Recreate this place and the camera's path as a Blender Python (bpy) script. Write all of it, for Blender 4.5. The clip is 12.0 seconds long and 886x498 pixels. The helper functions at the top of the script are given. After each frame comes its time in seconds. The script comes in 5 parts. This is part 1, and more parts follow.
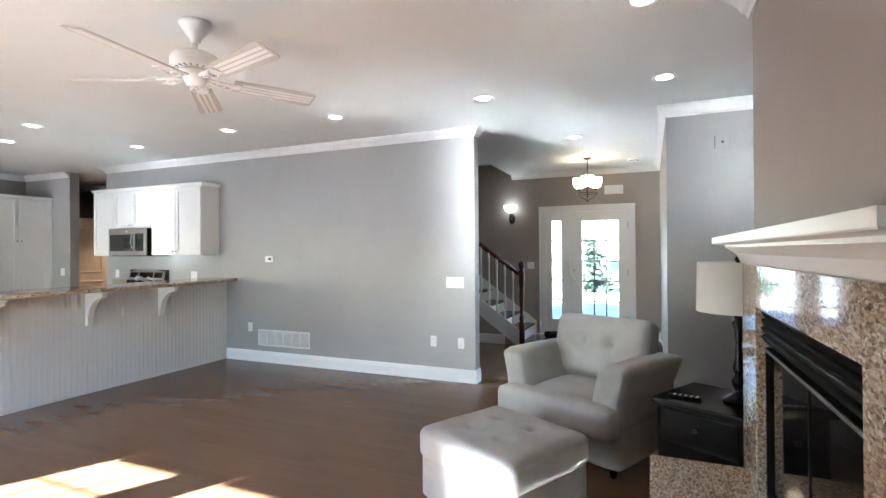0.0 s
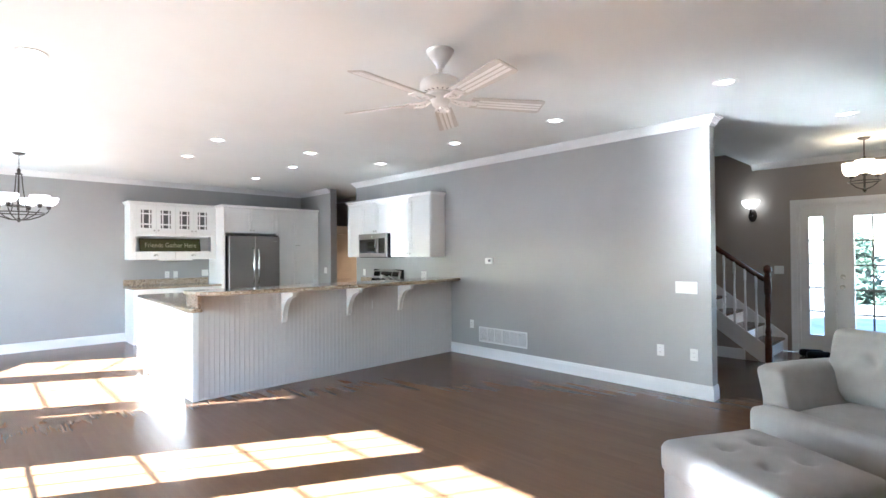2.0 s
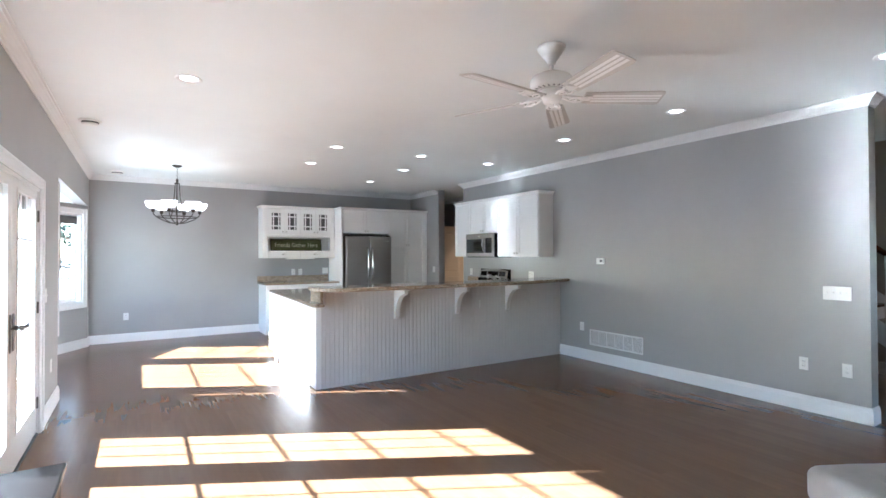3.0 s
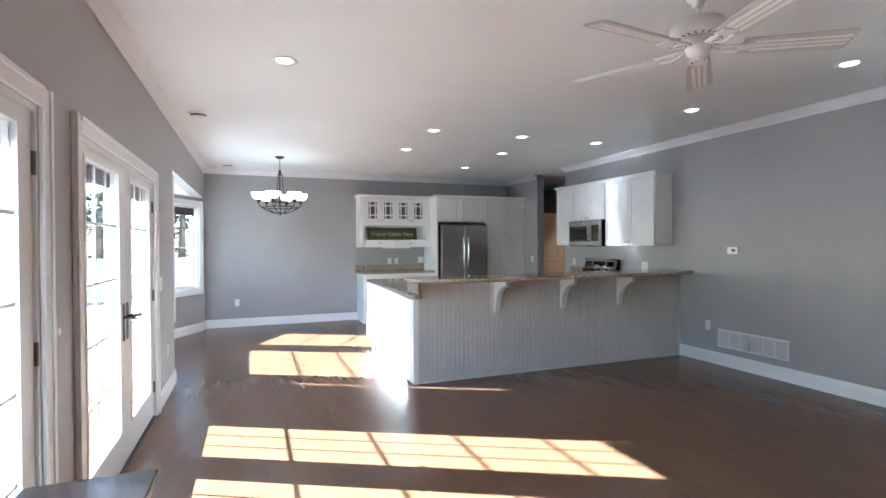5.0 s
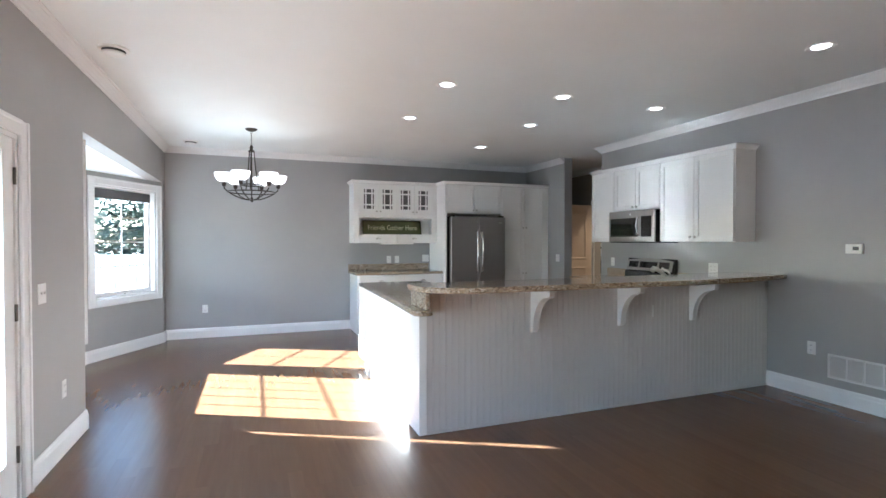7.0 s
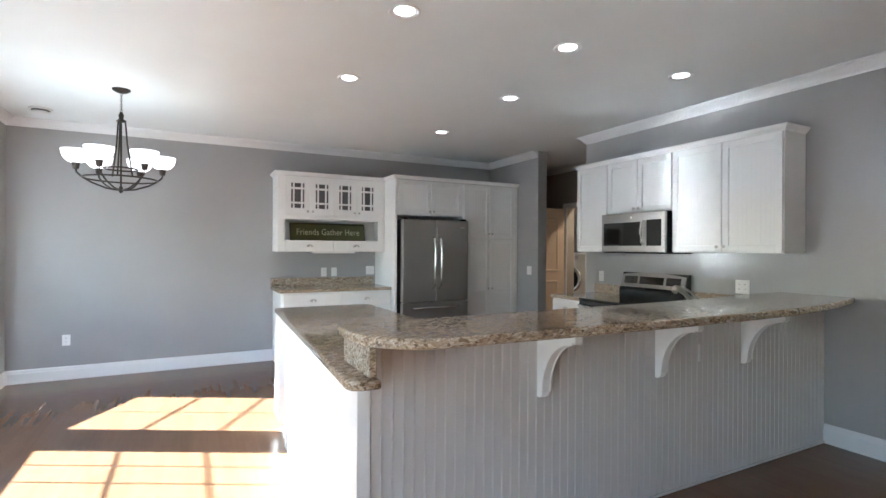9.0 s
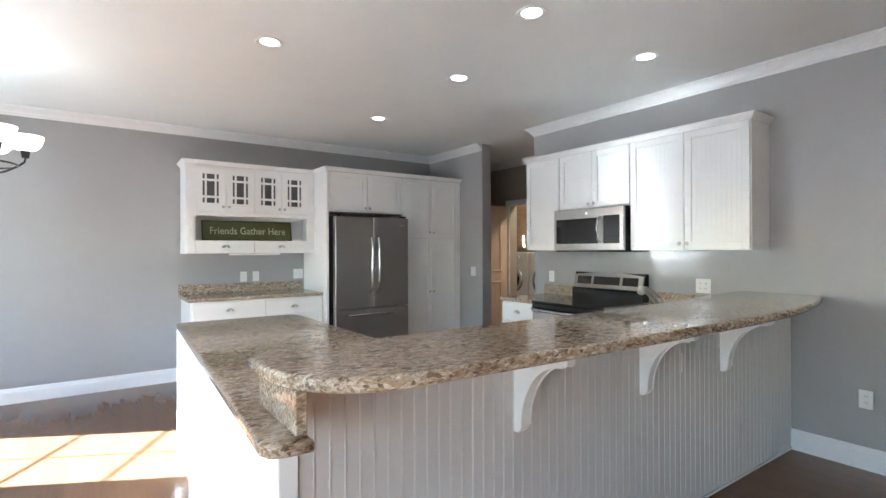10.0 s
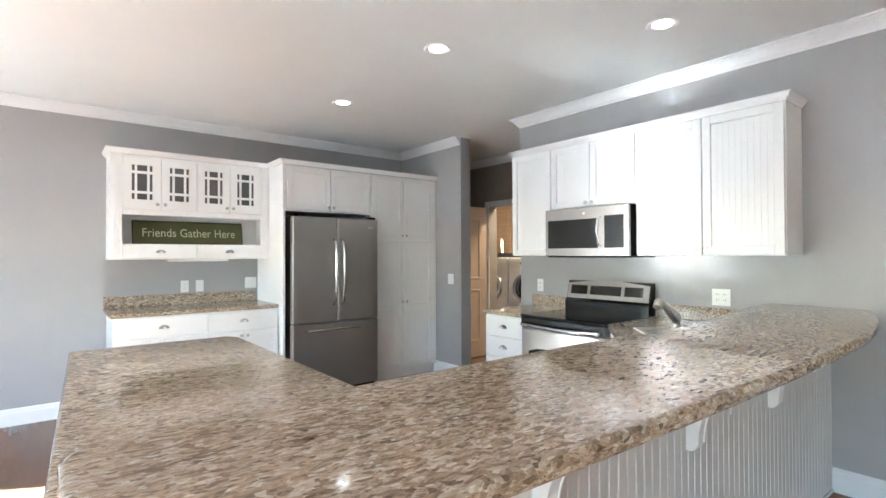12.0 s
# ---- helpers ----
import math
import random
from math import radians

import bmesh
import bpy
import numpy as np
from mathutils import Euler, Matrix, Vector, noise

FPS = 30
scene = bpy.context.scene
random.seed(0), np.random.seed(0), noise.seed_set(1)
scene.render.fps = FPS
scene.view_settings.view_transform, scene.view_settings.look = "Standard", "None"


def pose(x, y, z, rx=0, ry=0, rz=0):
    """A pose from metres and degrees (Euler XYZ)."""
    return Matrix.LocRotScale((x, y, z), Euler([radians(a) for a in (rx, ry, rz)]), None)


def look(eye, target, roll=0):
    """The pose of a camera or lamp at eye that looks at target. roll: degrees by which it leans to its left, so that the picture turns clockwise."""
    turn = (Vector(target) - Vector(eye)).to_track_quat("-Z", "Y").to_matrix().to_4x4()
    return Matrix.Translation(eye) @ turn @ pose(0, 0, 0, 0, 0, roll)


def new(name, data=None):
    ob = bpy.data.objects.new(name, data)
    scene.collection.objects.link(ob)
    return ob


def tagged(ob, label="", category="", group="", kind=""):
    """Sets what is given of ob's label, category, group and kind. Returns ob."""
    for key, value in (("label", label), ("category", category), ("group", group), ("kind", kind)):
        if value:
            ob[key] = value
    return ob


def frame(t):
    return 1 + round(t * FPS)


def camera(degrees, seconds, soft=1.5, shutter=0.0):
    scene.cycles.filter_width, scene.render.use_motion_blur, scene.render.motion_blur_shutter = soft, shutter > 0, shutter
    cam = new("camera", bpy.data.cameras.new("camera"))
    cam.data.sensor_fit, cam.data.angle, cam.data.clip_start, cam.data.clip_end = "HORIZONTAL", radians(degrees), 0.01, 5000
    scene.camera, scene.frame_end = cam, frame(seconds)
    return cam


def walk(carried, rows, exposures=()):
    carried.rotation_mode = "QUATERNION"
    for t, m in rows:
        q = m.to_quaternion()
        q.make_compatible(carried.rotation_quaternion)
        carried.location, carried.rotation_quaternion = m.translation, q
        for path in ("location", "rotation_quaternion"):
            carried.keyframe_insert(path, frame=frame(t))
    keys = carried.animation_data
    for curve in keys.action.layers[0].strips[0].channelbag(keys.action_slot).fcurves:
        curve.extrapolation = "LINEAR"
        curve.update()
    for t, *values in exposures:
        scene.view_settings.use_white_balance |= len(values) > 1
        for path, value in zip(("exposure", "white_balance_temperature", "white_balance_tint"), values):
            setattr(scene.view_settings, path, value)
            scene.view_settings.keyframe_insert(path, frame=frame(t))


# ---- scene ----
cam = camera(83.9, 12.0)
PATH = [
    (0, (0.295, 0.586, 1.397), (2.138, 1.363, 1.407), -0.4),
    (0.5, (0.267, 0.622, 1.397), (2.078, 1.47, 1.41), -0.3),
    (1, (0.219, 0.663, 1.395), (1.926, 1.704, 1.41), -0.3),
    (1.5, (0.182, 0.684, 1.396), (1.737, 1.942, 1.42), -0.5),
    (2, (0.161, 0.693, 1.402), (1.547, 2.135, 1.425), -0.4),
    (2.5, (0.139, 0.702, 1.407), (1.357, 2.288, 1.43), -0.3),
    (3, (0.131, 0.705, 1.406), (1.182, 2.406, 1.429), -0.2),
    (3.5, (0.158, 0.715, 1.410), (1.068, 2.496, 1.423), -0.3),
    (5.5, (0.292, 1.366, 1.404), (1.0, 3.236, 1.379), -0.2),
    (6, (0.413, 1.716, 1.384), (1.122, 3.586, 1.354), -0.0),
    (6.5, (0.514, 2.101, 1.374), (1.225, 3.97, 1.344), -0.0),
    (8.5, (1.019, 3.559, 1.381), (1.82, 5.392, 1.371), -0.0),
    (9, (1.108, 3.868, 1.39), (2.023, 5.647, 1.391), 0.3),
    (9.5, (1.182, 4.15, 1.385), (2.227, 5.855, 1.385), -0.1),
    (10, (1.29, 4.381, 1.378), (2.441, 6.016, 1.383), -0.2),
    (10.5, (1.413, 4.578, 1.377), (2.623, 6.17, 1.383), -0.0),
    (11, (1.499, 4.76, 1.386), (2.737, 6.331, 1.399), -0.1),
    (11.5, (1.578, 4.875, 1.38), (2.822, 6.441, 1.396), -0.2),
    (12, (1.644, 4.93, 1.382), (2.888, 6.497, 1.407), -0.2),
]
walk(cam, [(t, look(e, g, r)) for t, e, g, r in PATH],
     [(t, s + 1.42, k, 4) for t, s, k in ((0, 3.84, 5500), (2, 3.80, 5350), (3, 3.33, 5250), (3.5, 3.17, 5250), (5.5, 2.95, 5300), (8.5, 2.95, 5450), (10, 3.4, 5500), (12, 3.88, 5550))])

# ---- light ----
scene.cycles.caustics_reflective = True
scene.cycles.blur_glossy = 0.0
scene.cycles.sample_clamp_indirect = 10.0
SUN_WAY = Vector((1.78, -0.94, -1.0)).normalized()
world = bpy.data.worlds.new("sky")
scene.world = world
world.use_nodes = True
wn = world.node_tree
sky = wn.nodes.new("ShaderNodeTexSky")
sky.sky_type = "NISHITA"
sky.sun_disc = False
sky.sun_elevation = math.asin(-SUN_WAY.z)
sky.sun_rotation = math.atan2(-SUN_WAY.x, -SUN_WAY.y)
sky.air_density, sky.dust_density = 1.0, 0.3
wn.nodes["Background"].inputs["Strength"].default_value = 0.05
wn.links.new(sky.outputs["Color"], wn.nodes["Background"].inputs["Color"])
sun = new("sun", bpy.data.lights.new("sun", "SUN"))
sun.data.energy, sun.data.angle, sun.data.color = 5.0, radians(0.55), (1.0, 0.965, 0.90)
sun.matrix_world = look((-30, 16, 18), Vector((-30, 16, 18)) + SUN_WAY)


# ---- materials ----
def shader(name, color, rough=0.5, metal=0.0, **more):
    m = bpy.data.materials.new(name)
    m.use_nodes = True
    b = m.node_tree.nodes["Principled BSDF"]
    b.inputs["Base Color"].default_value = (*color, 1)
    b.inputs["Roughness"].default_value = rough
    b.inputs["Metallic"].default_value = metal
    for key, value in more.items():
        b.inputs[key.replace("_", " ")].default_value = value
    return m


def node(m, kind, **values):
    n = m.node_tree.nodes.new(kind)
    for key, value in values.items():
        n.inputs[key].default_value = value
    return n


def link(m, a, b):
    m.node_tree.links.new(a, b)


def bsdf(m):
    return m.node_tree.nodes["Principled BSDF"]


def ramp(m, source, stops):
    r = m.node_tree.nodes.new("ShaderNodeValToRGB")
    while len(r.color_ramp.elements) < len(stops):
        r.color_ramp.elements.new(0.5)
    for e, (p, c) in zip(r.color_ramp.elements, stops):
        e.position, e.color = p, (*c, 1)
    link(m, source, r.inputs["Fac"])
    return r.outputs["Color"]


def bump(m, source, strength, distance=0.002):
    b = node(m, "ShaderNodeBump", Strength=strength, Distance=distance)
    link(m, source, b.inputs["Height"])
    link(m, b.outputs["Normal"], bsdf(m).inputs["Normal"])


def place(m, scale=(1, 1, 1), turn=(0, 0, 0), world_space=True):
    src = m.node_tree.nodes.new("ShaderNodeNewGeometry").outputs["Position"] if world_space else \
        m.node_tree.nodes.new("ShaderNodeTexCoord").outputs["Object"]
    mp = m.node_tree.nodes.new("ShaderNodeMapping")
    mp.inputs["Scale"].default_value = scale
    mp.inputs["Rotation"].default_value = [radians(a) for a in turn]
    link(m, src, mp.inputs["Vector"])
    return mp.outputs["Vector"]


def noise_of(m, vec, scale, detail=4.0, rough=0.55):
    n = node(m, "ShaderNodeTexNoise", Scale=scale, Detail=detail, Roughness=rough)
    link(m, vec, n.inputs["Vector"])
    return n.outputs["Fac"]


def painted(name, color, rough, spread=0.06, grain=260, relief=0.12):
    """Rolled paint: faint broad unevenness and a fine stipple."""
    m = shader(name, color, rough)
    v = place(m)
    lo = tuple(c * (1 - spread) for c in color)
    hi = tuple(min(1, c * (1 + spread)) for c in color)
    link(m, ramp(m, noise_of(m, v, 1.3, 3), [(0.3, lo), (0.7, hi)]), bsdf(m).inputs["Base Color"])
    bump(m, noise_of(m, v, grain, 2), relief, 0.0006)
    return m


M_WALL = painted("grey_wall_paint", (0.366, 0.362, 0.358), 0.46, 0.04)
# Taupe made browner: the entry pendant's warm light is put into the colour
M_FOYER = painted("lamp_warmed_taupe_paint", (0.33, 0.29, 0.255), 0.5, 0.04)
M_CEIL = painted("ceiling_paint", (0.84, 0.868, 0.872), 0.7, 0.02, 200, 0.2)
M_TRIM = painted("white_trim_paint", (0.80, 0.80, 0.80), 0.32, 0.02, 90, 0.05)
M_CAB = painted("white_cabinet_paint", (0.84, 0.835, 0.82), 0.34, 0.025, 120, 0.05)
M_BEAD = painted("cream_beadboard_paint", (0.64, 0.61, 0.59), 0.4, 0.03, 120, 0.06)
M_FAN = painted("white_fan_enamel", (0.90, 0.90, 0.90), 0.3, 0.01, 60, 0.02)
# White blades greyed: the shade on their undersides is put into the colour
M_BLADE = painted("shaded_fan_blade", (0.60, 0.585, 0.565), 0.4, 0.03, 60, 0.05)
M_PLATE = shader("white_plastic", (0.82, 0.82, 0.80), 0.35)
M_BLACK = shader("black_enamel", (0.012, 0.012, 0.013), 0.12)
M_BLACKGLASS = shader("black_glass", (0.008, 0.008, 0.009), 0.04)
M_BLACKMETAL = painted("black_metal", (0.008, 0.008, 0.009), 0.45, 0.2, 300, 0.1)
bsdf(M_BLACKMETAL).inputs["Specular IOR Level"].default_value = 0.02
M_BRONZE = shader("dark_bronze", (0.05, 0.042, 0.036), 0.42, 0.8)
M_NICKEL = shader("brushed_nickel", (0.55, 0.53, 0.50), 0.3, 1.0)
M_CHROME = shader("polished_chrome", (0.75, 0.75, 0.76), 0.1, 1.0)
M_PEWTER = shader("pewter_handle", (0.16, 0.15, 0.14), 0.4, 0.9)
M_DARKWOOD = shader("espresso_wood", (0.007, 0.0055, 0.0055), 0.25, Specular_IOR_Level=0.25)
M_TIRE = shader("rubber", (0.02, 0.02, 0.02), 0.8)
M_DARKSHADE = painted("grey_blind_fabric", (0.10, 0.10, 0.105), 0.8, 0.1, 400, 0.3)

M_STEEL = shader("stainless_steel", (0.33, 0.315, 0.30), 0.27, 1.0)
_v = place(M_STEEL, (1, 1, 260))
bump(M_STEEL, noise_of(M_STEEL, _v, 6, 3), 0.06, 0.0006)
link(M_STEEL, ramp(M_STEEL, noise_of(M_STEEL, place(M_STEEL, (1, 1, 0.3)), 3, 2), [(0.3, (0.32,) * 3), (0.7, (0.42,) * 3)]),
     bsdf(M_STEEL).inputs["Roughness"])


def granite(name, gloss=0.07):
    m = shader(name, (0.3, 0.25, 0.2), gloss)
    v = place(m, (1.0, 2.2, 2.2), (0, 0, 24))
    warp = node(m, "ShaderNodeTexNoise", Scale=14.0, Detail=3.0)
    link(m, v, warp.inputs["Vector"])
    mix = m.node_tree.nodes.new("ShaderNodeVectorMath")
    mix.operation = "MULTIPLY_ADD"
    link(m, warp.outputs["Color"], mix.inputs[0])
    mix.inputs[1].default_value = (0.05, 0.05, 0.05)
    link(m, v, mix.inputs[2])
    cells = node(m, "ShaderNodeTexVoronoi", Scale=58.0, Randomness=1.0)
    link(m, mix.outputs["Vector"], cells.inputs["Vector"])
    sep = m.node_tree.nodes.new("ShaderNodeSeparateColor")
    link(m, cells.outputs["Color"], sep.inputs["Color"])
    fleck = ramp(m, sep.outputs["Red"], [(0.0, (0.15, 0.115, 0.082)), (0.12, (0.255, 0.193, 0.136)), (0.35, (0.38, 0.30, 0.215)),
                                         (0.62, (0.46, 0.382, 0.288)), (0.88, (0.56, 0.50, 0.41)), (1.0, (0.66, 0.61, 0.52))])
    fine = node(m, "ShaderNodeTexVoronoi", Scale=150.0)
    link(m, mix.outputs["Vector"], fine.inputs["Vector"])
    sep2 = m.node_tree.nodes.new("ShaderNodeSeparateColor")
    link(m, fine.outputs["Color"], sep2.inputs["Color"])
    speck = ramp(m, sep2.outputs["Green"], [(0.0, (0.36, 0.33, 0.29)), (0.14, (0.80, 0.77, 0.73)), (0.85, (1.05, 1.02, 1.0)), (1.0, (1.25, 1.25, 1.22))])
    wisp = ramp(m, noise_of(m, mix.outputs["Vector"], 34.0, 5, 0.7), [(0.34, (0.34, 0.31, 0.28)), (0.43, (0.92, 0.91, 0.90)), (0.62, (1.0, 1.0, 1.0)), (0.72, (1.18, 1.17, 1.15))])
    both = m.node_tree.nodes.new("ShaderNodeMix")
    both.data_type, both.blend_type = "RGBA", "MULTIPLY"
    both.inputs["Factor"].default_value = 1.0
    link(m, speck, both.inputs[6])
    link(m, wisp, both.inputs[7])
    tone = both.outputs[2]
    mul = m.node_tree.nodes.new("ShaderNodeMix")
    mul.data_type, mul.blend_type = "RGBA", "MULTIPLY"
    mul.inputs["Factor"].default_value = 0.8
    link(m, fleck, mul.inputs[6])
    link(m, tone, mul.inputs[7])
    link(m, mul.outputs[2], bsdf(m).inputs["Base Color"])
    return m


M_GRANITE = granite("speckled_granite")
bsdf(M_GRANITE).inputs["Specular IOR Level"].default_value = 0.36


def wood(name, tones, rough, turn=(0, 0, 0), per_piece=True, stretch=14.0):
    """Wood grain along y, each piece with its own tone and figure."""
    m = shader(name, tones[1], rough)
    v = place(m, (stretch, 1.0, stretch), turn)
    info = m.node_tree.nodes.new("ShaderNodeObjectInfo").outputs["Random"]
    isle = m.node_tree.nodes.new("ShaderNodeNewGeometry").outputs["Random Per Island"]
    add = m.node_tree.nodes.new("ShaderNodeMath")
    add.operation = "ADD"
    link(m, info, add.inputs[0])
    link(m, isle, add.inputs[1])
    fr = m.node_tree.nodes.new("ShaderNodeMath")
    fr.operation = "FRACT"
    link(m, add.outputs[0], fr.inputs[0])
    off = m.node_tree.nodes.new("ShaderNodeVectorMath")
    off.operation = "MULTIPLY_ADD"
    link(m, fr.outputs[0], off.inputs[0])
    off.inputs[1].default_value = (37, 53, 71) if per_piece else (0, 0, 0)
    link(m, v, off.inputs[2])
    grain = noise_of(m, off.outputs["Vector"], 2.0, 3, 0.5)
    g = ramp(m, grain, [(0.25, tones[0]), (0.5, tones[1]), (0.78, tones[2])])
    tone = ramp(m, fr.outputs[0], [(0.0, (0.94, 0.935, 0.93)), (0.5, (1.0, 1.0, 1.0)), (1.0, (1.05, 1.045, 1.04))])
    mul = m.node_tree.nodes.new("ShaderNodeMix")
    mul.data_type, mul.blend_type = "RGBA", "MULTIPLY"
    mul.inputs["Factor"].default_value = 1.0 if per_piece else 0.0
    link(m, g, mul.inputs[6])
    link(m, tone, mul.inputs[7])
    link(m, mul.outputs[2], bsdf(m).inputs["Base Color"])
    if not per_piece:
        bump(m, noise_of(m, off.outputs["Vector"], 3, 1), 0.015, 0.0008)
    return m


M_FLOOR = wood("brown_hardwood", ((0.144, 0.078, 0.041), (0.154, 0.084, 0.045), (0.165, 0.092, 0.051)), 0.25)
bsdf(M_FLOOR).inputs["Specular IOR Level"].default_value = 0.42
M_RAIL = wood("cherry_stained_wood", ((0.045, 0.014, 0.008), (0.075, 0.024, 0.013), (0.10, 0.035, 0.02)), 0.22, per_piece=False)
M_TREAD = wood("brown_stair_tread", ((0.10, 0.055, 0.035), (0.145, 0.08, 0.05), (0.19, 0.11, 0.07)), 0.25)
M_MAPLE = wood("maple_cabinet", ((0.42, 0.27, 0.15), (0.5, 0.34, 0.2), (0.56, 0.4, 0.25)), 0.62, (90, 0, 0), False)

M_FABRIC = shader("pale_grey_upholstery", (0.39, 0.385, 0.375), 0.95, Sheen_Weight=0.25)
_v = place(M_FABRIC)
link(M_FABRIC, ramp(M_FABRIC, noise_of(M_FABRIC, _v, 9, 5), [(0.3, (0.365, 0.36, 0.35)), (0.7, (0.425, 0.42, 0.41))]), bsdf(M_FABRIC).inputs["Base Color"])
bump(M_FABRIC, noise_of(M_FABRIC, _v, 420, 2), 0.4, 0.0012)
M_SHADE = shader("cream_lamp_shade", (0.56, 0.54, 0.505), 0.85)
bump(M_SHADE, noise_of(M_SHADE, place(M_SHADE), 500, 2), 0.3, 0.0008)
M_SIGN = painted("olive_green_board", (0.085, 0.095, 0.032), 0.6, 0.25, 60, 0.2)
M_SIGNTEXT = shader("cream_lettering", (0.62, 0.60, 0.42), 0.6)
M_BEIGE = painted("beige_door_paint", (0.60, 0.47, 0.36), 0.4, 0.03, 90, 0.05)
M_VENT = shader("vent_shadow", (0.10, 0.10, 0.105), 0.7)
M_PORCELAIN = shader("white_washer_enamel", (0.78, 0.76, 0.72), 0.2)

M_GLASS = shader("clear_glass", (1, 1, 1), 0.0, IOR=1.45, Transmission_Weight=1.0)
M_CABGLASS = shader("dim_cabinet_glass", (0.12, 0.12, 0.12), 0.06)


def glow(name, color, power, base=(0.9, 0.88, 0.84)):
    m = shader(name, base, 0.3)
    bsdf(m).inputs["Emission Color"].default_value = (*color, 1)
    bsdf(m).inputs["Emission Strength"].default_value = power
    return m


M_CAN = glow("recessed_bulb", (1.0, 0.95, 0.88), 0.5)
M_BOWL = glow("lit_frosted_glass", (1.0, 0.95, 0.88), 0.13)
M_PENDANT = glow("lit_pendant_glass", (1.0, 0.72, 0.45), 0.3)
M_SCONCE = glow("lit_sconce_glass", (1.0, 0.95, 0.88), 0.2)
M_UTILITY = glow("laundry_ceiling_glass", (1.0, 0.76, 0.50), 5.0)

M_GROUND = painted("pale_ground", (0.26, 0.26, 0.25), 0.9, 0.25, 30, 0.4)
M_FENCE = painted("white_vinyl", (0.78, 0.78, 0.77), 0.5, 0.04, 60, 0.1)
M_LEAF = shader("conifer_needles", (0.055, 0.085, 0.07), 0.7)
_i = M_LEAF.node_tree.nodes.new("ShaderNodeNewGeometry").outputs["Random Per Island"]
link(M_LEAF, ramp(M_LEAF, _i, [(0.0, (0.018, 0.036, 0.026)), (1.0, (0.05, 0.075, 0.05))]), bsdf(M_LEAF).inputs["Base Color"])
M_BARK = painted("bark", (0.12, 0.09, 0.065), 0.9, 0.4, 40, 0.8)
M_CAR = shader("dark_blue_car_paint", (0.02, 0.03, 0.05), 0.2, 0.3)
M_EXT = painted("pale_siding", (0.62, 0.61, 0.58), 0.7, 0.05, 30, 0.2)


# ---- building helpers ----
def bm_box(x0, x1, y0, y1, z0, z1, bevel=0.0, seg=1):
    bm = bmesh.new()
    add_box(bm, x0, x1, y0, y1, z0, z1)
    if bevel:
        bmesh.ops.bevel(bm, geom=bm.edges[:], offset=bevel, segments=seg, affect="EDGES", profile=0.5)
    return bm


def add_box(bm, x0, x1, y0, y1, z0, z1, m=None):
    vs = [Vector((x, y, z)) for z in (z0, z1) for y in (y0, y1) for x in (x0, x1)]
    vs = [bm.verts.new(m @ v if m else v) for v in vs]
    for f in ((0, 2, 3, 1), (4, 5, 7, 6), (0, 1, 5, 4), (2, 6, 7, 3), (0, 4, 6, 2), (1, 3, 7, 5)):
        bm.faces.new([vs[i] for i in f])


def join(bm, other):
    """Adds all of other to bm."""
    made = {v: bm.verts.new(v.co) for v in other.verts}
    for f in other.faces:
        try:
            bm.faces.new([made[v] for v in f.verts]).smooth = f.smooth
        except ValueError:
            pass
    other.free()
    return bm


def lathe(profile, n=24, cap=True):
    """A turned solid: (radius, z) from bottom to top about the z axis."""
    bm = bmesh.new()
    rings = [[bm.verts.new((r * math.cos(2 * math.pi * i / n), r * math.sin(2 * math.pi * i / n), z)) for i in range(n)] for r, z in profile]
    for a, b in zip(rings, rings[1:]):
        for i in range(n):
            bm.faces.new((a[i], a[(i + 1) % n], b[(i + 1) % n], b[i])).smooth = True
    if cap:
        bm.faces.new(rings[0][::-1])
        bm.faces.new(rings[-1])
    return bm


def tube(points, r, n=10, closed=False):
    """A round bar along points; r is a number or one for each point."""
    bm = bmesh.new()
    pts = [Vector(p) for p in points]
    rs = r if isinstance(r, (list, tuple)) else [r] * len(pts)
    rings = []
    for i, p in enumerate(pts):
        a = pts[i - 1] if (i or closed) else p
        b = pts[(i + 1) % len(pts)] if (i < len(pts) - 1 or closed) else p
        t = (b - a).normalized()
        u = t.orthogonal().normalized() if abs(t.z) > 0.95 else t.cross(Vector((0, 0, 1))).normalized()
        w = t.cross(u)
        rings.append([bm.verts.new(p + rs[i] * (math.cos(2 * math.pi * k / n) * u + math.sin(2 * math.pi * k / n) * w)) for k in range(n)])
    pairs = list(zip(rings, rings[1:])) + ([(rings[-1], rings[0])] if closed else [])
    for a, b in pairs:
        for k in range(n):
            bm.faces.new((a[k], a[(k + 1) % n], b[(k + 1) % n], b[k])).smooth = True
    if not closed:
        bm.faces.new(rings[0])
        bm.faces.new(rings[-1])
    bmesh.ops.recalc_face_normals(bm, faces=bm.faces[:])
    return bm


def moulding(path, profile):
    """A moulding along a plan line with the room on its left; profile is (out from the wall, height)."""
    bm = bmesh.new()
    pts = [Vector((x, y)) for x, y in path]
    rings = []
    for i, p in enumerate(pts):
        d0 = (p - pts[i - 1]).normalized() if i else (pts[1] - p).normalized()
        d1 = (pts[i + 1] - p).normalized() if i < len(pts) - 1 else d0
        n0, n1 = Vector((-d0.y, d0.x)), Vector((-d1.y, d1.x))
        out = (n0 + n1) / max(0.2, 1 + n0.dot(n1))
        rings.append([bm.verts.new((p.x + out.x * d, p.y + out.y * d, z)) for d, z in profile])
    k = len(profile)
    for a, b in zip(rings, rings[1:]):
        for j in range(k):
            bm.faces.new((a[j], b[j], b[(j + 1) % k], a[(j + 1) % k]))
    bm.faces.new(rings[0])
    bm.faces.new(rings[-1])
    bmesh.ops.recalc_face_normals(bm, faces=bm.faces[:])
    return bm


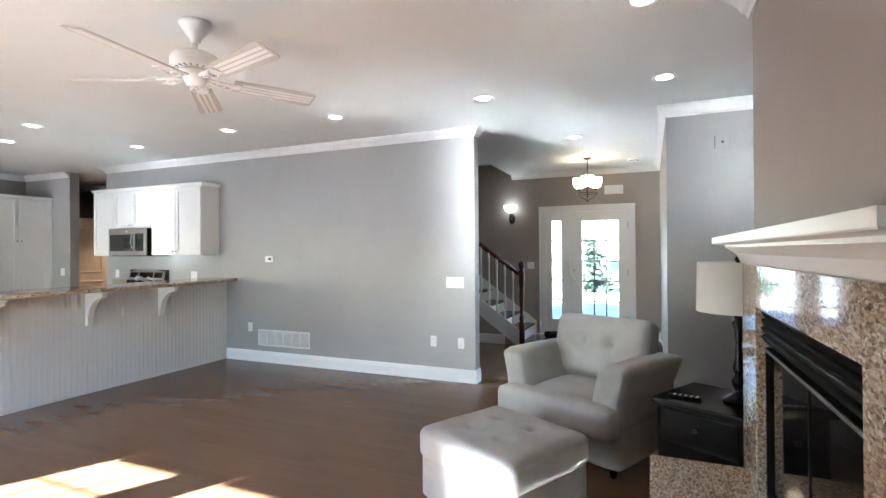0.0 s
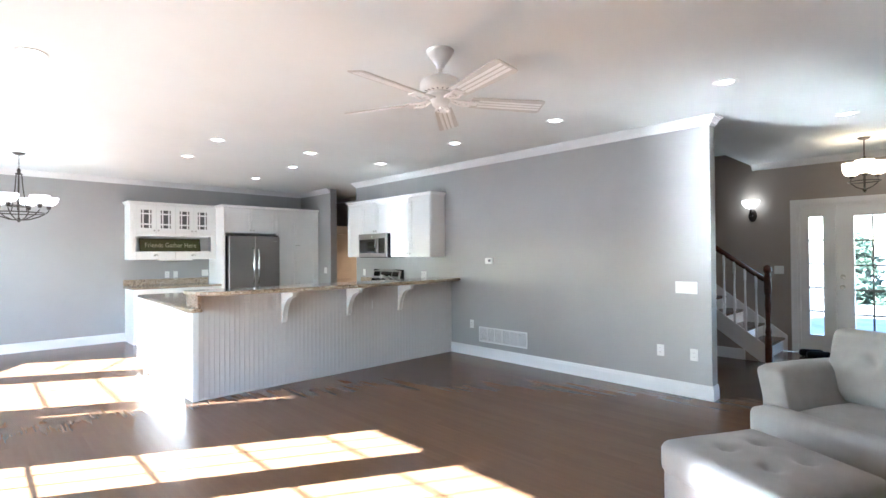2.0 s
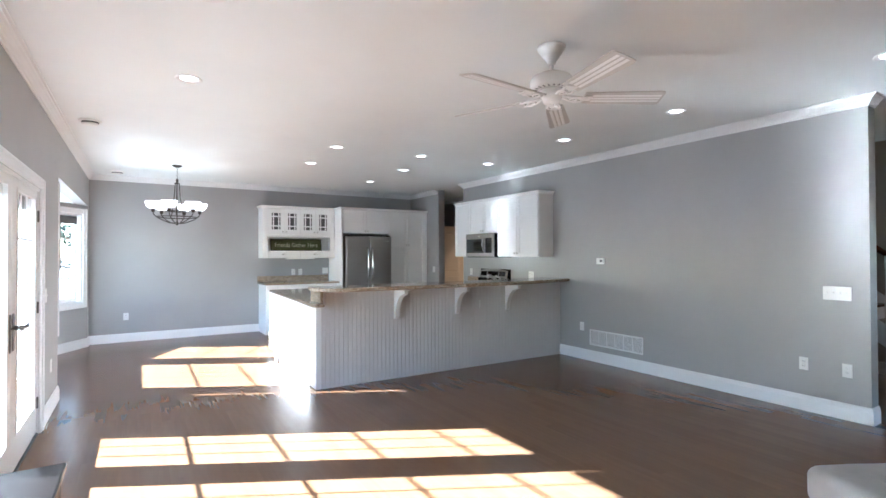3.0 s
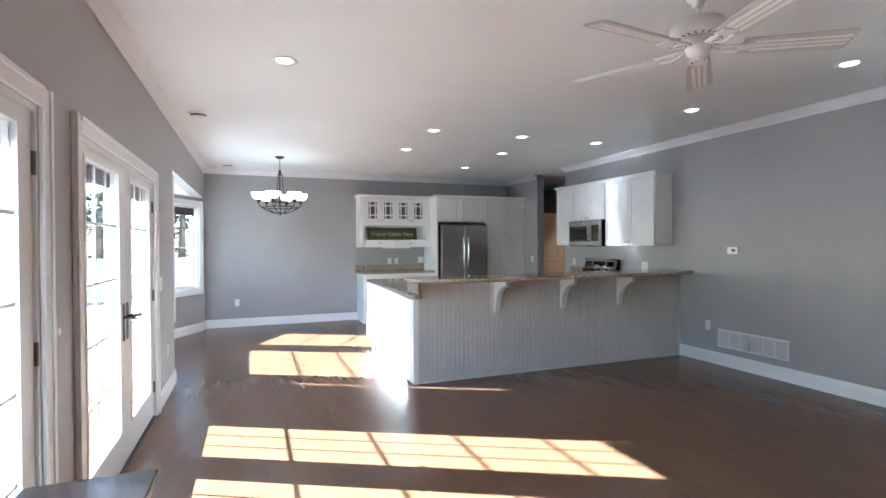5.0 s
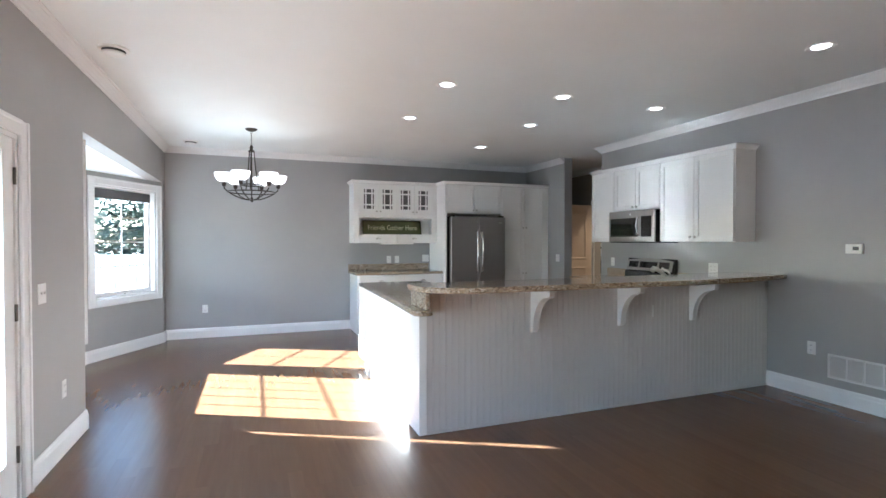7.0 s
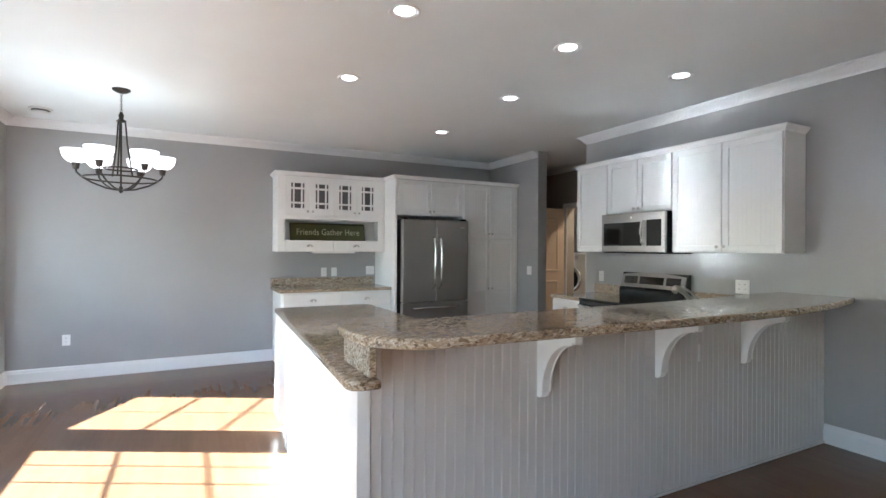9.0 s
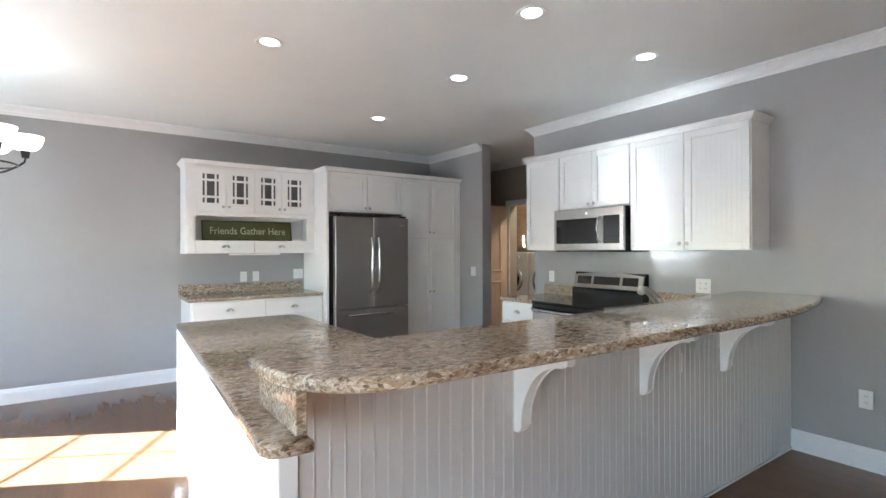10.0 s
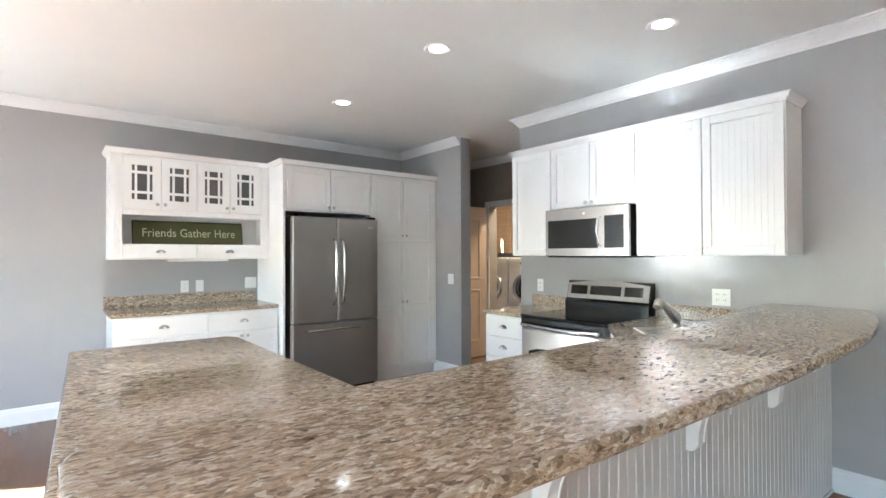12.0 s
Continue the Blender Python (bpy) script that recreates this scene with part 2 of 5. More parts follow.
def extrude(outline, thick, axis="z", at=0.0):
    """A flat outline given thickness: axis z takes (x, y), y takes (x, z), x takes (y, z)."""
    bm = bmesh.new()

    def point(a, b, c):
        return {"z": (a, b, c), "y": (a, c, b), "x": (c, a, b)}[axis]
    lo = [bm.verts.new(point(a, b, at)) for a, b in outline]
    hi = [bm.verts.new(point(a, b, at + thick)) for a, b in outline]
    n = len(outline)
    for i in range(n):
        bm.faces.new((lo[i], lo[(i + 1) % n], hi[(i + 1) % n], hi[i]))
    bm.faces.new(lo)
    bm.faces.new(hi)
    bmesh.ops.recalc_face_normals(bm, faces=bm.faces[:])
    return bm


def rounded(sx, sy, sz, r, n=10, puff=0.0, tufts=(), sag=0.0):
    """A stuffed block centred on x and y, its base at z 0."""
    bm = bmesh.new()
    h = Vector((sx / 2, sy / 2, sz / 2))
    seen = {}

    def vert(p):
        key = tuple(round(c, 5) for c in p)
        if key not in seen:
            q = Vector([a * b for a, b in zip(p, h)])
            inner = Vector([max(-(b - r), min(b - r, a)) for a, b in zip(q, h)])
            d = q - inner
            q = inner + (d.normalized() * r if d.length > 1e-9 else d)
            u, v = p[0], p[1]
            q.z += (puff if p[2] > 0 else 0) * (1 - u * u) * (1 - v * v) * max(0, p[2])
            if p[2] > 0.99:
                for tx, ty, depth, wide in tufts:
                    q.z -= depth * math.exp(-((q.x - tx) ** 2 + (q.y - ty) ** 2) / wide ** 2)
            q.z += h.z + 0.004 * noise.noise(q * 6 + Vector((sx, sy, sz)) * 9)
            seen[key] = bm.verts.new(q)
        return seen[key]
    g = [-1 + 2 * i / n for i in range(n + 1)]
    for axis in range(3):
        for side in (-1, 1):
            for i in range(n):
                for j in range(n):
                    quad = []
                    for a, b in ((i, j), (i + 1, j), (i + 1, j + 1), (i, j + 1)):
                        p = [0, 0, 0]
                        p[axis], p[(axis + 1) % 3], p[(axis + 2) % 3] = side, g[a], g[b]
                        quad.append(vert(p))
                    if side < 0:
                        quad.reverse()
                    try:
                        bm.faces.new(quad).smooth = True
                    except ValueError:
                        pass
    return bm


def moved(bm, m):
    bmesh.ops.transform(bm, matrix=m, verts=bm.verts[:])
    return bm


def mesh_of(name, bm, material):
    me = bpy.data.meshes.new(name)
    bm.to_mesh(me)
    bm.free()
    me.materials.append(material)
    return me


def part(name, bm, material, parent=None, label=""):
    ob = new(name, mesh_of(name, bm, material))
    if parent:
        ob.parent = parent
    return tagged(ob, label)


def thing(name, at=(0, 0, 0), turn=0, label="", category="", group="", kind=""):
    ob = new(name)
    ob.empty_display_size = 0.1
    ob.location = at
    ob.rotation_euler = (0, 0, radians(turn))
    return tagged(ob, label, category, group, kind)


def structure(name, bm, material, label, category):
    return tagged(part(name, bm, material), label, category, kind="structure")


def wall_bm(p0, p1, z0, z1, thick, holes=(), z_low=None):
    """A wall whose room face runs from p0 to p1 with the room on the left; holes are (from, to, bottom, top) along it."""
    bm = bmesh.new()
    a, b = Vector(p0), Vector(p1)
    length, d = (b - a).length, (b - a).normalized()
    m = Matrix.Translation((a.x, a.y, 0)) @ Matrix.Rotation(math.atan2(d.y, d.x), 4, "Z")
    at = 0.0
    for s0, s1, lo, hi in sorted(holes):
        if s0 > at:
            add_box(bm, at, s0, -thick, 0, z0, z1, m)
        if lo > z0:
            add_box(bm, s0, s1, -thick, 0, z0, lo, m)
        if hi < z1:
            add_box(bm, s0, s1, -thick, 0, hi, z1, m)
        at = s1
    if at < length:
        add_box(bm, at, length, -thick, 0, z0, z1, m)
    return bm


# ---- the shell of the house ----
H = 2.70          # ceiling
XW, XE = -0.54, 5.22
YN, YS = 10.29, -0.60
XF = 8.57         # front wall
BAY = [(XW, 10.12), (-1.15, 9.06), (-1.15, 7.41), (XW, 6.80)]

structure("wall_east", wall_bm((XE, 2.30), (XE, 8.215), 0, H, 0.14), M_WALL, "long grey painted wall with white trim", "wall")
structure("wall_east_north", wall_bm((XE, 9.11), (XE, YN + 0.14), 0, H, 0.14), M_WALL, "short grey wall beside the tall pantry", "wall")
structure("wall_east_south", wall_bm((XE, YS - 0.14), (XE, 0.45), 0, H, 0.14), M_WALL, "short grey wall between fireplace and entry", "wall")
structure("wall_north", wall_bm((XE, YN), (XW - 0.14, YN), 0, H, 0.14), M_WALL, "grey painted wall behind the kitchen and dining area", "wall")
structure("wall_west", wall_bm((XW, YN), (XW, YS - 0.14), 0, H, 0.14,
          [(YN - 10.12, YN - 6.80, 0, 2.18), (YN - 5.735, YN - 3.845, 0, 1.94), (YN - 3.40, YN - 2.43, 0, 1.94)]),
          M_WALL, "grey wall with glazed patio doors and a bay", "wall")
structure("wall_south", wall_bm((XW, YS), (XE, YS), 0, H, 0.14), M_WALL, "grey wall behind the fireplace", "wall")
structure("wall_bay_north", wall_bm(BAY[0], BAY[1], 0, 2.18, 0.14, [(0.13, 1.10, 0.70, 2.04)]), M_WALL, "angled grey bay wall with a window", "wall")
structure("wall_bay_middle", wall_bm(BAY[1], BAY[2], 0, 2.18, 0.14, [(0.10, 1.55, 0.70, 2.04)]), M_WALL, "grey bay wall below a wide window", "wall")
structure("wall_bay_south", wall_bm(BAY[2], BAY[3], 0, 2.18, 0.14, [(0.105, 0.765, 0.70, 2.04)]), M_WALL, "angled grey bay wall with a narrow window", "wall")
structure("ceiling_bay", extrude([(XW - 0.141, 10.10), (-1.30, 9.20), (-1.30, 7.30), (XW - 0.141, 6.70)], 0.3, "z", 2.181), M_CEIL, "white bay ceiling", "ceiling")
# entry hall
structure("wall_front", wall_bm((XF, 0.2), (XF, 6.2), 0, 3.6, 0.16, [(0.68, 2.04, 0, 2.06)]), M_FOYER, "taupe entry wall around the front door", "wall")
structure("wall_entry_south", wall_bm((5.36, 0.45), (XF, 0.45), 0, H, 0.14), M_FOYER, "taupe side wall of the entry", "wall")
structure("wall_entry_north", wall_bm((7.45, 4.10), (5.36, 4.10), 0, H, 0.14), M_FOYER, "taupe wall closing the entry hall", "wall")
structure("wall_stair_north", wall_bm((XF, 6.06), (7.31, 6.06), 0, 3.6, 0.14), M_FOYER, "taupe wall at the head of the stairs", "wall")
structure("wall_stair_side", wall_bm((7.59, 6.06), (7.59, 4.11), 0, 3.6, 0.14), M_FOYER, "taupe wall beside the stairs", "wall")
# back hall and laundry
structure("wall_hall_south", wall_bm((5.36, 8.08), (6.40, 8.08), 0, H, 0.12), M_FOYER, "taupe hall wall", "wall")
structure("wall_hall_east", wall_bm((6.40, 8.08), (6.40, 11.9), 0, H, 0.14, [(0.70, 1.80, 0, 2.05)]), M_FOYER, "hall wall with the laundry doorway", "wall")
structure("wall_hall_north", wall_bm((6.40, 11.9), (5.22, 11.9), 0, H, 0.14), M_FOYER, "hall end wall", "wall")
structure("wall_hall_west", wall_bm((5.36, 11.9), (5.36, 10.43), 0, H, 0.14), M_FOYER, "hall side wall", "wall")
structure("wall_laundry_east", wall_bm((8.45, 8.3), (8.45, 12.0), 0, H, 0.12), M_FOYER, "laundry room wall", "wall")
structure("wall_laundry_north", wall_bm((8.45, 12.0), (6.54, 12.0), 0, H, 0.12), M_FOYER, "laundry room end wall", "wall")
structure("wall_laundry_south", wall_bm((6.54, 8.3), (8.45, 8.3), 0, H, 0.12), M_FOYER, "laundry room near wall", "wall")

bm = bmesh.new()
add_box(bm, -0.70, 7.44, -0.76, 12.2, H, H + 0.16)
add_box(bm, 7.44, 8.75, -0.76, 2.80, H, H + 0.16)
add_box(bm, 7.44, 8.75, 6.22, 12.2, H, H + 0.16)
structure("ceiling", bm, M_CEIL, "smooth white painted ceiling", "ceiling")
bm = extrude([(2.80, H), (3.25, 2.98), (6.22, 2.98), (6.22, 3.14), (3.2, 3.14), (2.80, H + 0.16)], 1.31, "x", 7.44)
structure("ceiling_stair", bm, M_FOYER, "raised sloping ceiling over the stairs", "ceiling")
structure("trim_stair_edge", bm_box(7.40, 7.44, 2.80, 6.2, H - 0.001, 3.10), M_FOYER, "plain edge of the stair opening", "trim")

CROWN = [(0, -0.105), (0.010, -0.105), (0.014, -0.088), (0.026, -0.080), (0.034, -0.062), (0.056, -0.036), (0.070, -0.026), (0.074, -0.016), (0.092, -0.012), (0.092, 0), (0, 0)]
CROWN = [(0.86 * d, H + 0.80 * z) for d, z in CROWN]
BASE = [(0, 0), (0.017, 0), (0.017, 0.100), (0.013, 0.112), (0.012, 0.126), (0.006, 0.140), (0, 0.140)]
FP_X0, FP_X1, FP_Y = 1.335, 3.05, 0.16


def trim(name, path, profile, label, category, material=None):
    structure(name, moulding(path, profile), material or M_TRIM, label, category)


trim("crown_east", [(5.36, 2.30), (XE, 2.30), (XE, 8.215), (5.36, 8.215)], CROWN, "white stepped crown moulding", "moulding")
trim("crown_room", [(XE, 9.112), (XE, YN), (XW, YN), (XW, YS), (FP_X0, YS)], CROWN, "white stepped crown moulding", "moulding")
TALL = [(1.75 * d, H + (z - H) * 2.3) for d, z in CROWN]
MID = [(1.0 * d, H + (z - H) * 1.2) for d, z in CROWN]
trim("crown_fireside", [(FP_X0, YS + 0.11), (FP_X0, FP_Y - 0.03), (FP_X1, FP_Y - 0.03), (FP_X1, YS + 0.11)], TALL, "tall white crown moulding round the chimney breast", "moulding")
trim("crown_fireside_wall", [(FP_X1, YS), (XE, YS), (XE, 0.45), (XE + 0.35, 0.45)], MID, "white stepped crown moulding beside the entry", "moulding")
trim("crown_entry", [(XE + 0.352, 0.45), (XF, 0.45), (XF, 2.78)], CROWN, "white stepped crown moulding in the entry", "moulding")
trim("crown_hall", [(5.36, 8.08), (6.40, 8.08), (6.40, 11.9), (5.36, 11.9)], CROWN, "white crown moulding in the back hall", "moulding")
BL = "white profiled baseboard"
trim("baseboard_east", [(5.36, 2.30), (XE, 2.30), (XE, 5.783)], BASE, BL, "baseboard")
trim("baseboard_pantry", [(5.36, 9.11), (XE, 9.11), (XE, 9.60)], BASE, BL, "baseboard")
trim("baseboard_north", [(2.04, YN), (XW, YN), *BAY, (XW, 5.82)], BASE, BL, "baseboard")
trim("baseboard_west", [(XW, 3.76), (XW, 3.485)], BASE, BL, "baseboard")
trim("baseboard_south", [(XW, 2.345), (XW, YS), (FP_X0, YS), (FP_X0, FP_Y - 0.03)], BASE, BL, "baseboard")
trim("baseboard_entry", [(FP_X1, FP_Y - 0.03), (FP_X1, YS), (XE, YS), (XE, 0.45), (XF, 0.45), (XF, 0.80)], BASE, BL, "baseboard")
trim("baseboard_hall", [(5.36, 8.08), (6.40, 8.08), (6.40, 8.76)], BASE, BL, "baseboard")

# ground outside, one sheet
bm = bmesh.new()
add_box(bm, -400, 400, -400, 400, -0.5, -0.16)
structure("ground", bm, M_GROUND, "pale sunlit ground around the house", "ground")
structure("floor", bm_box(-1.28, 8.72, -0.74, 12.1, -0.16, -0.016), M_TREAD, "brown hardwood strip floor", "floor")


# ---- doors and windows ----
def glazed_leaf(name, parent, w, z0, z1, gx0, gx1, gz0, gz1, cols, rows, y0, y1, material, bars=None, half=0.0065):
    """A door leaf from x 0 to w with glass and glazing bars; returns the leaf."""
    bm = bmesh.new()
    add_box(bm, 0, gx0, y0, y1, z0, z1)
    add_box(bm, gx1, w, y0, y1, z0, z1)
    add_box(bm, gx0, gx1, y0, y1, z0, gz0)
    add_box(bm, gx0, gx1, y0, y1, gz1, z1)
    leaf = part(name, bm, material, parent)
    mid = (y0 + y1) / 2
    bead = bmesh.new()
    for side in (y0 - 0.006, y1):
        for a, b, c, d in ((gx0 - 0.02, gx0, gz0 - 0.02, gz1 + 0.02), (gx1, gx1 + 0.02, gz0 - 0.02, gz1 + 0.02),
                           (gx0, gx1, gz0 - 0.02, gz0), (gx0, gx1, gz1, gz1 + 0.02)):
            add_box(bead, a, b, side, side + 0.006, c, d)
    part("glazing_bead", bead, material, leaf)
    pane = part("pane", bm_box(gx0, gx1, mid - 0.003, mid + 0.003, gz0, gz1), M_GLASS, leaf)
    pane.visible_shadow = False
    for i in range(1, cols):
        x = gx0 + (gx1 - gx0) * i / cols
        part("glazing_bar", bm_box(x - half, x + half, mid - 0.010, mid - 0.004, gz0, gz1), bars or M_TRIM, leaf)
    for i in range(1, rows):
        z = gz0 + (gz1 - gz0) * i / rows
        part("glazing_bar", bm_box(gx0, gx1, mid - 0.012, mid - 0.005, z - half - 0.001, z + half + 0.001), bars or M_TRIM, leaf)
    return leaf


def casing(parent, x0, x1, z0, z1, w, sill=False, proud=0.02):
    """Trim round an opening, on the room side (y from -proud to 0)."""
    for a, b, c, d, n in ((x0 - w, x0, z0 - (w if sill else 0), z1 + w, "casing_side"), (x1, x1 + w, z0 - (w if sill else 0), z1 + w, "casing_side"),
                          (x0, x1, z1, z1 + w, "casing_head")) + (((x0, x1, z0 - w, z0, "window_sill"),) if sill else ()):
        bm = bm_box(a, b, -proud, 0, c, d, 0.004)
        if n == "casing_side":
            e = a if a < x0 else b
            join(bm, bm_box(min(e, e + (0.022 if a < x0 else -0.022)), max(e, e + (0.022 if a < x0 else -0.022)), -proud - 0.008, -proud + 0.002, c, d, 0.003))
        elif n == "casing_head":
            join(bm, bm_box(a, b, -proud - 0.008, -proud + 0.002, d - 0.022, d, 0.003))
        part(n, bm, M_TRIM, parent)


# local x runs along the wall, y points out of the room, z up
def patio_doors(name, y_top, leaves, label):
    """Glazed doors in the west wall; y_top is the opening's far end."""
    w = 0.05 + 0.920 * leaves
    d = thing(name, (XW, y_top - w, 0), 90, label, "patio door", kind="structure")
    casing(d, 0, w, 0, 1.94, 0.078)
    bm = bmesh.new()
    for a, b, c, e in ((0, 0.025, 0, 1.94), (w - 0.025, w, 0, 1.94), (0.025, w - 0.025, 1.915, 1.94)):
        add_box(bm, a, b, 0.0, 0.139, c, e)
    part("door_jamb", bm, M_TRIM, d)
    part("threshold", bm_box(0.025, w - 0.025, 0.0, 0.139, 0.0, 0.016, 0.003), M_BRONZE, d)
    for i in range(2 - leaves, 2):
        x = 0.027 + (i + leaves - 2) * 0.920
        leaf = glazed_leaf("door_leaf", d, 0.915, 0.018, 1.913, 0.165 if i else 0.130, 0.785 if i else 0.770, 0.245, 1.845, 3, 5, 0.012, 0.052, M_TRIM)
        leaf.location = (x, 0, 0)
        part("blind_cassette", bm_box(0.168 if i else 0.133, 0.782 if i else 0.767, 0.054, 0.085, 1.75, 1.86, 0.006), M_DARKSHADE, leaf, "raised grey blind")
        for z in (0.25, 1.0, 1.72):
            part("hinge", moved(lathe([(0.008, -0.045), (0.008, 0.045)], 8), Matrix.Translation((-0.006 if i == 0 else 0.920, 0.006, z))), M_PEWTER, leaf)
        hx = 0.872 if i == 0 else 0.043
        plate = part("handle_plate", bm_box(hx - 0.017, hx + 0.017, 0.004, 0.014, 0.80, 1.04, 0.005, 2), M_PEWTER, leaf)
        s = -1 if i == 0 else 1
        part("lever", tube([(hx, 0.008, 0.95), (hx, -0.045, 0.95), (hx + s * 0.03, -0.055, 0.95), (hx + s * 0.115, -0.05, 0.957)], [0.010, 0.010, 0.010, 0.007], 8), M_PEWTER, plate)
    return d


patio_doors("door_1", 5.735, 2, "white double patio doors glazed with small panes")
patio_doors("door_2", 3.40, 1, "white glazed patio door beside a dimmer switch")


def window_unit(name, p0, p1, s0, s1, z0, z1, cols, rows, sashes, label):
    """A casement window in the wall from p0 to p1 (room on the left), opening s0 to s1 along it."""
    a, b = Vector(p0), Vector(p1)
    d = (b - a).normalized()
    # local x runs against the wall's line, so that local +y points out of the room
    at = a + d * s1
    win = thing(name, (at.x, at.y, 0), math.degrees(math.atan2(-d.y, -d.x)), label, "window", kind="structure")
    w = s1 - s0
    casing(win, 0, w, z0, z1, 0.085, True, 0.022)
    bm = bmesh.new()
    for q in ((0, 0.02, z0, z1), (w - 0.02, w, z0, z1), (0.02, w - 0.02, z0, z0 + 0.02), (0.02, w - 0.02, z1 - 0.02, z1)):
        add_box(bm, q[0], q[1], 0.0, 0.139, q[2], q[3])
    part("window_jamb", bm, M_TRIM, win)
    sw = (w - 0.04) / sashes
    for i in range(sashes):
        x = 0.02 + sw * i
        sash = glazed_leaf("sash", win, sw - 0.002, z0 + 0.021, z1 - 0.021, 0.055, sw - 0.057, z0 + 0.075, z1 - 0.075, cols, rows, 0.06, 0.10, M_TRIM)
        sash.location = (x, 0, 0)
        part("roller_blind", bm_box(0.03, sw - 0.03, 0.035, 0.058, z1 - 0.155, z1 - 0.040, 0.008), M_DARKSHADE, sash, "rolled-up dark grey blind")
    part("crank", tube([(w * 0.5, 0.05, z0 + 0.03), (w * 0.5, 0.02, z0 + 0.045), (w * 0.5 + 0.05, 0.015, z0 + 0.04)], 0.006, 8), M_TRIM, win)
    return win


window_unit("window_1", BAY[0], BAY[1], 0.13, 1.10, 0.70, 2.04, 2, 4, 1, "white casement window with small panes in the bay")
window_unit("window_2", BAY[1], BAY[2], 0.10, 1.55, 0.70, 2.04, 5, 4, 1, "wide white window in the middle of the bay")
window_unit("window_3", BAY[2], BAY[3], 0.105, 0.765, 0.70, 2.04, 2, 4, 1, "narrow white casement window in the bay")

# front door with sidelight: local x runs from the hinge side at y 0.88 to y 2.24
fd = thing("door_3", (XF, 2.24, 0), -90, "white front door with glass panes and a sidelight", "front door", kind="structure")
casing(fd, 0, 1.36, 0, 2.06, 0.075)
bm = bmesh.new()
for q in ((0, 0.03, 0, 2.06), (1.33, 1.36, 0, 2.06), (0.36, 0.425, 0, 2.03), (0.03, 1.33, 2.03, 2.06)):
    add_box(bm, q[0], q[1], 0, 0.159, q[2], q[3])
part("door_jamb", bm, M_TRIM, fd)
side = glazed_leaf("sidelight", fd, 0.328, 0.01, 2.028, 0.10, 0.255, 0.26, 1.89, 1, 5, 0.03, 0.07, M_TRIM, M_PEWTER, 0.011)
side.location = (0.031, 0, 0)
leaf = glazed_leaf("door_leaf", fd, 0.902, 0.012, 2.028, 0.19, 0.755, 0.24, 1.88, 3, 5, 0.03, 0.075, M_TRIM, M_PEWTER, 0.011)
leaf.location = (0.427, 0, 0)
part("door_knob", moved(lathe([(0.012, 0), (0.012, 0.03), (0.028, 0.04), (0.030, 0.055), (0.018, 0.068)], 16), Matrix.Translation((0.07, 0.03, 0.93)) @ Matrix.Rotation(radians(90), 4, "X")), M_NICKEL, leaf, "round nickel knob")
part("deadbolt", moved(lathe([(0.03, 0), (0.03, 0.012), (0.012, 0.018), (0.012, 0.03)], 16), Matrix.Translation((0.07, 0.03, 1.07)) @ Matrix.Rotation(radians(90), 4, "X")), M_NICKEL, leaf)
for z in (0.3, 1.05, 1.8):
    part("hinge", moved(lathe([(0.009, -0.05), (0.009, 0.05)], 8), Matrix.Translation((0.896, 0.022, z))), M_NICKEL, leaf)


# ---- fireplace ----
fp = thing("fireplace", (0, 0, 0), 0, "granite-faced gas fireplace with a white mantel and raised hearth", "fireplace", kind="structure")
for q in ((FP_X0, FP_X1, -0.598, 0.128, 1.33, H - 0.002), (FP_X0, 1.56, -0.598, 0.128, 0.0, 1.33), (2.77, FP_X1, -0.598, 0.128, 0.0, 1.33),
          (1.56, 2.77, -0.598, 0.128, 1.18, 1.33), (1.56, 2.77, -0.598, 0.128, 0, 0.30)):
    part("chimney_breast", bm_box(*q), M_FOYER, fp, "taupe painted chimney breast")
part("surround_leg", bm_box(2.74, FP_X1 + 0.004, 0.129, FP_Y + 0.02, 0.35, 1.33, 0.003), M_GRANITE, fp)
part("surround_leg", bm_box(FP_X0 - 0.004, 1.59, 0.129, FP_Y + 0.02, 0.35, 1.33, 0.003), M_GRANITE, fp)
part("surround_head", bm_box(1.592, 2.738, 0.129, FP_Y + 0.02, 1.15, 1.33, 0.003), M_GRANITE, fp)
part("surround_return", bm_box(FP_X1 + 0.001, FP_X1 + 0.022, -0.12, 0.128, 0.0, 1.33, 0.003), M_GRANITE, fp)
part("hearth_slab", bm_box(FP_X0 - 0.05, 3.045, FP_Y - 0.03, 0.60, 0.315, 0.35, 0.008, 2), M_GRANITE, fp, "thick granite hearth slab")
part("hearth_base", bm_box(FP_X0 - 0.03, 3.02, FP_Y - 0.03, 0.575, 0.0, 0.315, 0.004), M_GRANITE, fp)
box_ = bmesh.new()
for q in ((1.592, 2.738, -0.40, -0.36, 0.351, 1.15), (1.592, 1.63, -0.36, 0.10, 0.351, 1.15), (2.70, 2.738, -0.36, 0.10, 0.351, 1.15), (1.63, 2.70, -0.36, 0.10, 1.11, 1.15)):
    add_box(box_, *q)
part("firebox", box_, M_BLACKMETAL, fp, "black steel firebox")
for i in range(4):
    z = 1.140 - i * 0.034
    part("louvre", moved(bm_box(1.60, 2.73, -0.012, 0.012, -0.016, 0.016, 0.006, 2), Matrix.Translation((0, 0.145, z - 0.012)) @ Matrix.Rotation(radians(-28), 4, "X")), M_BLACKMETAL, fp)
ff = bmesh.new()
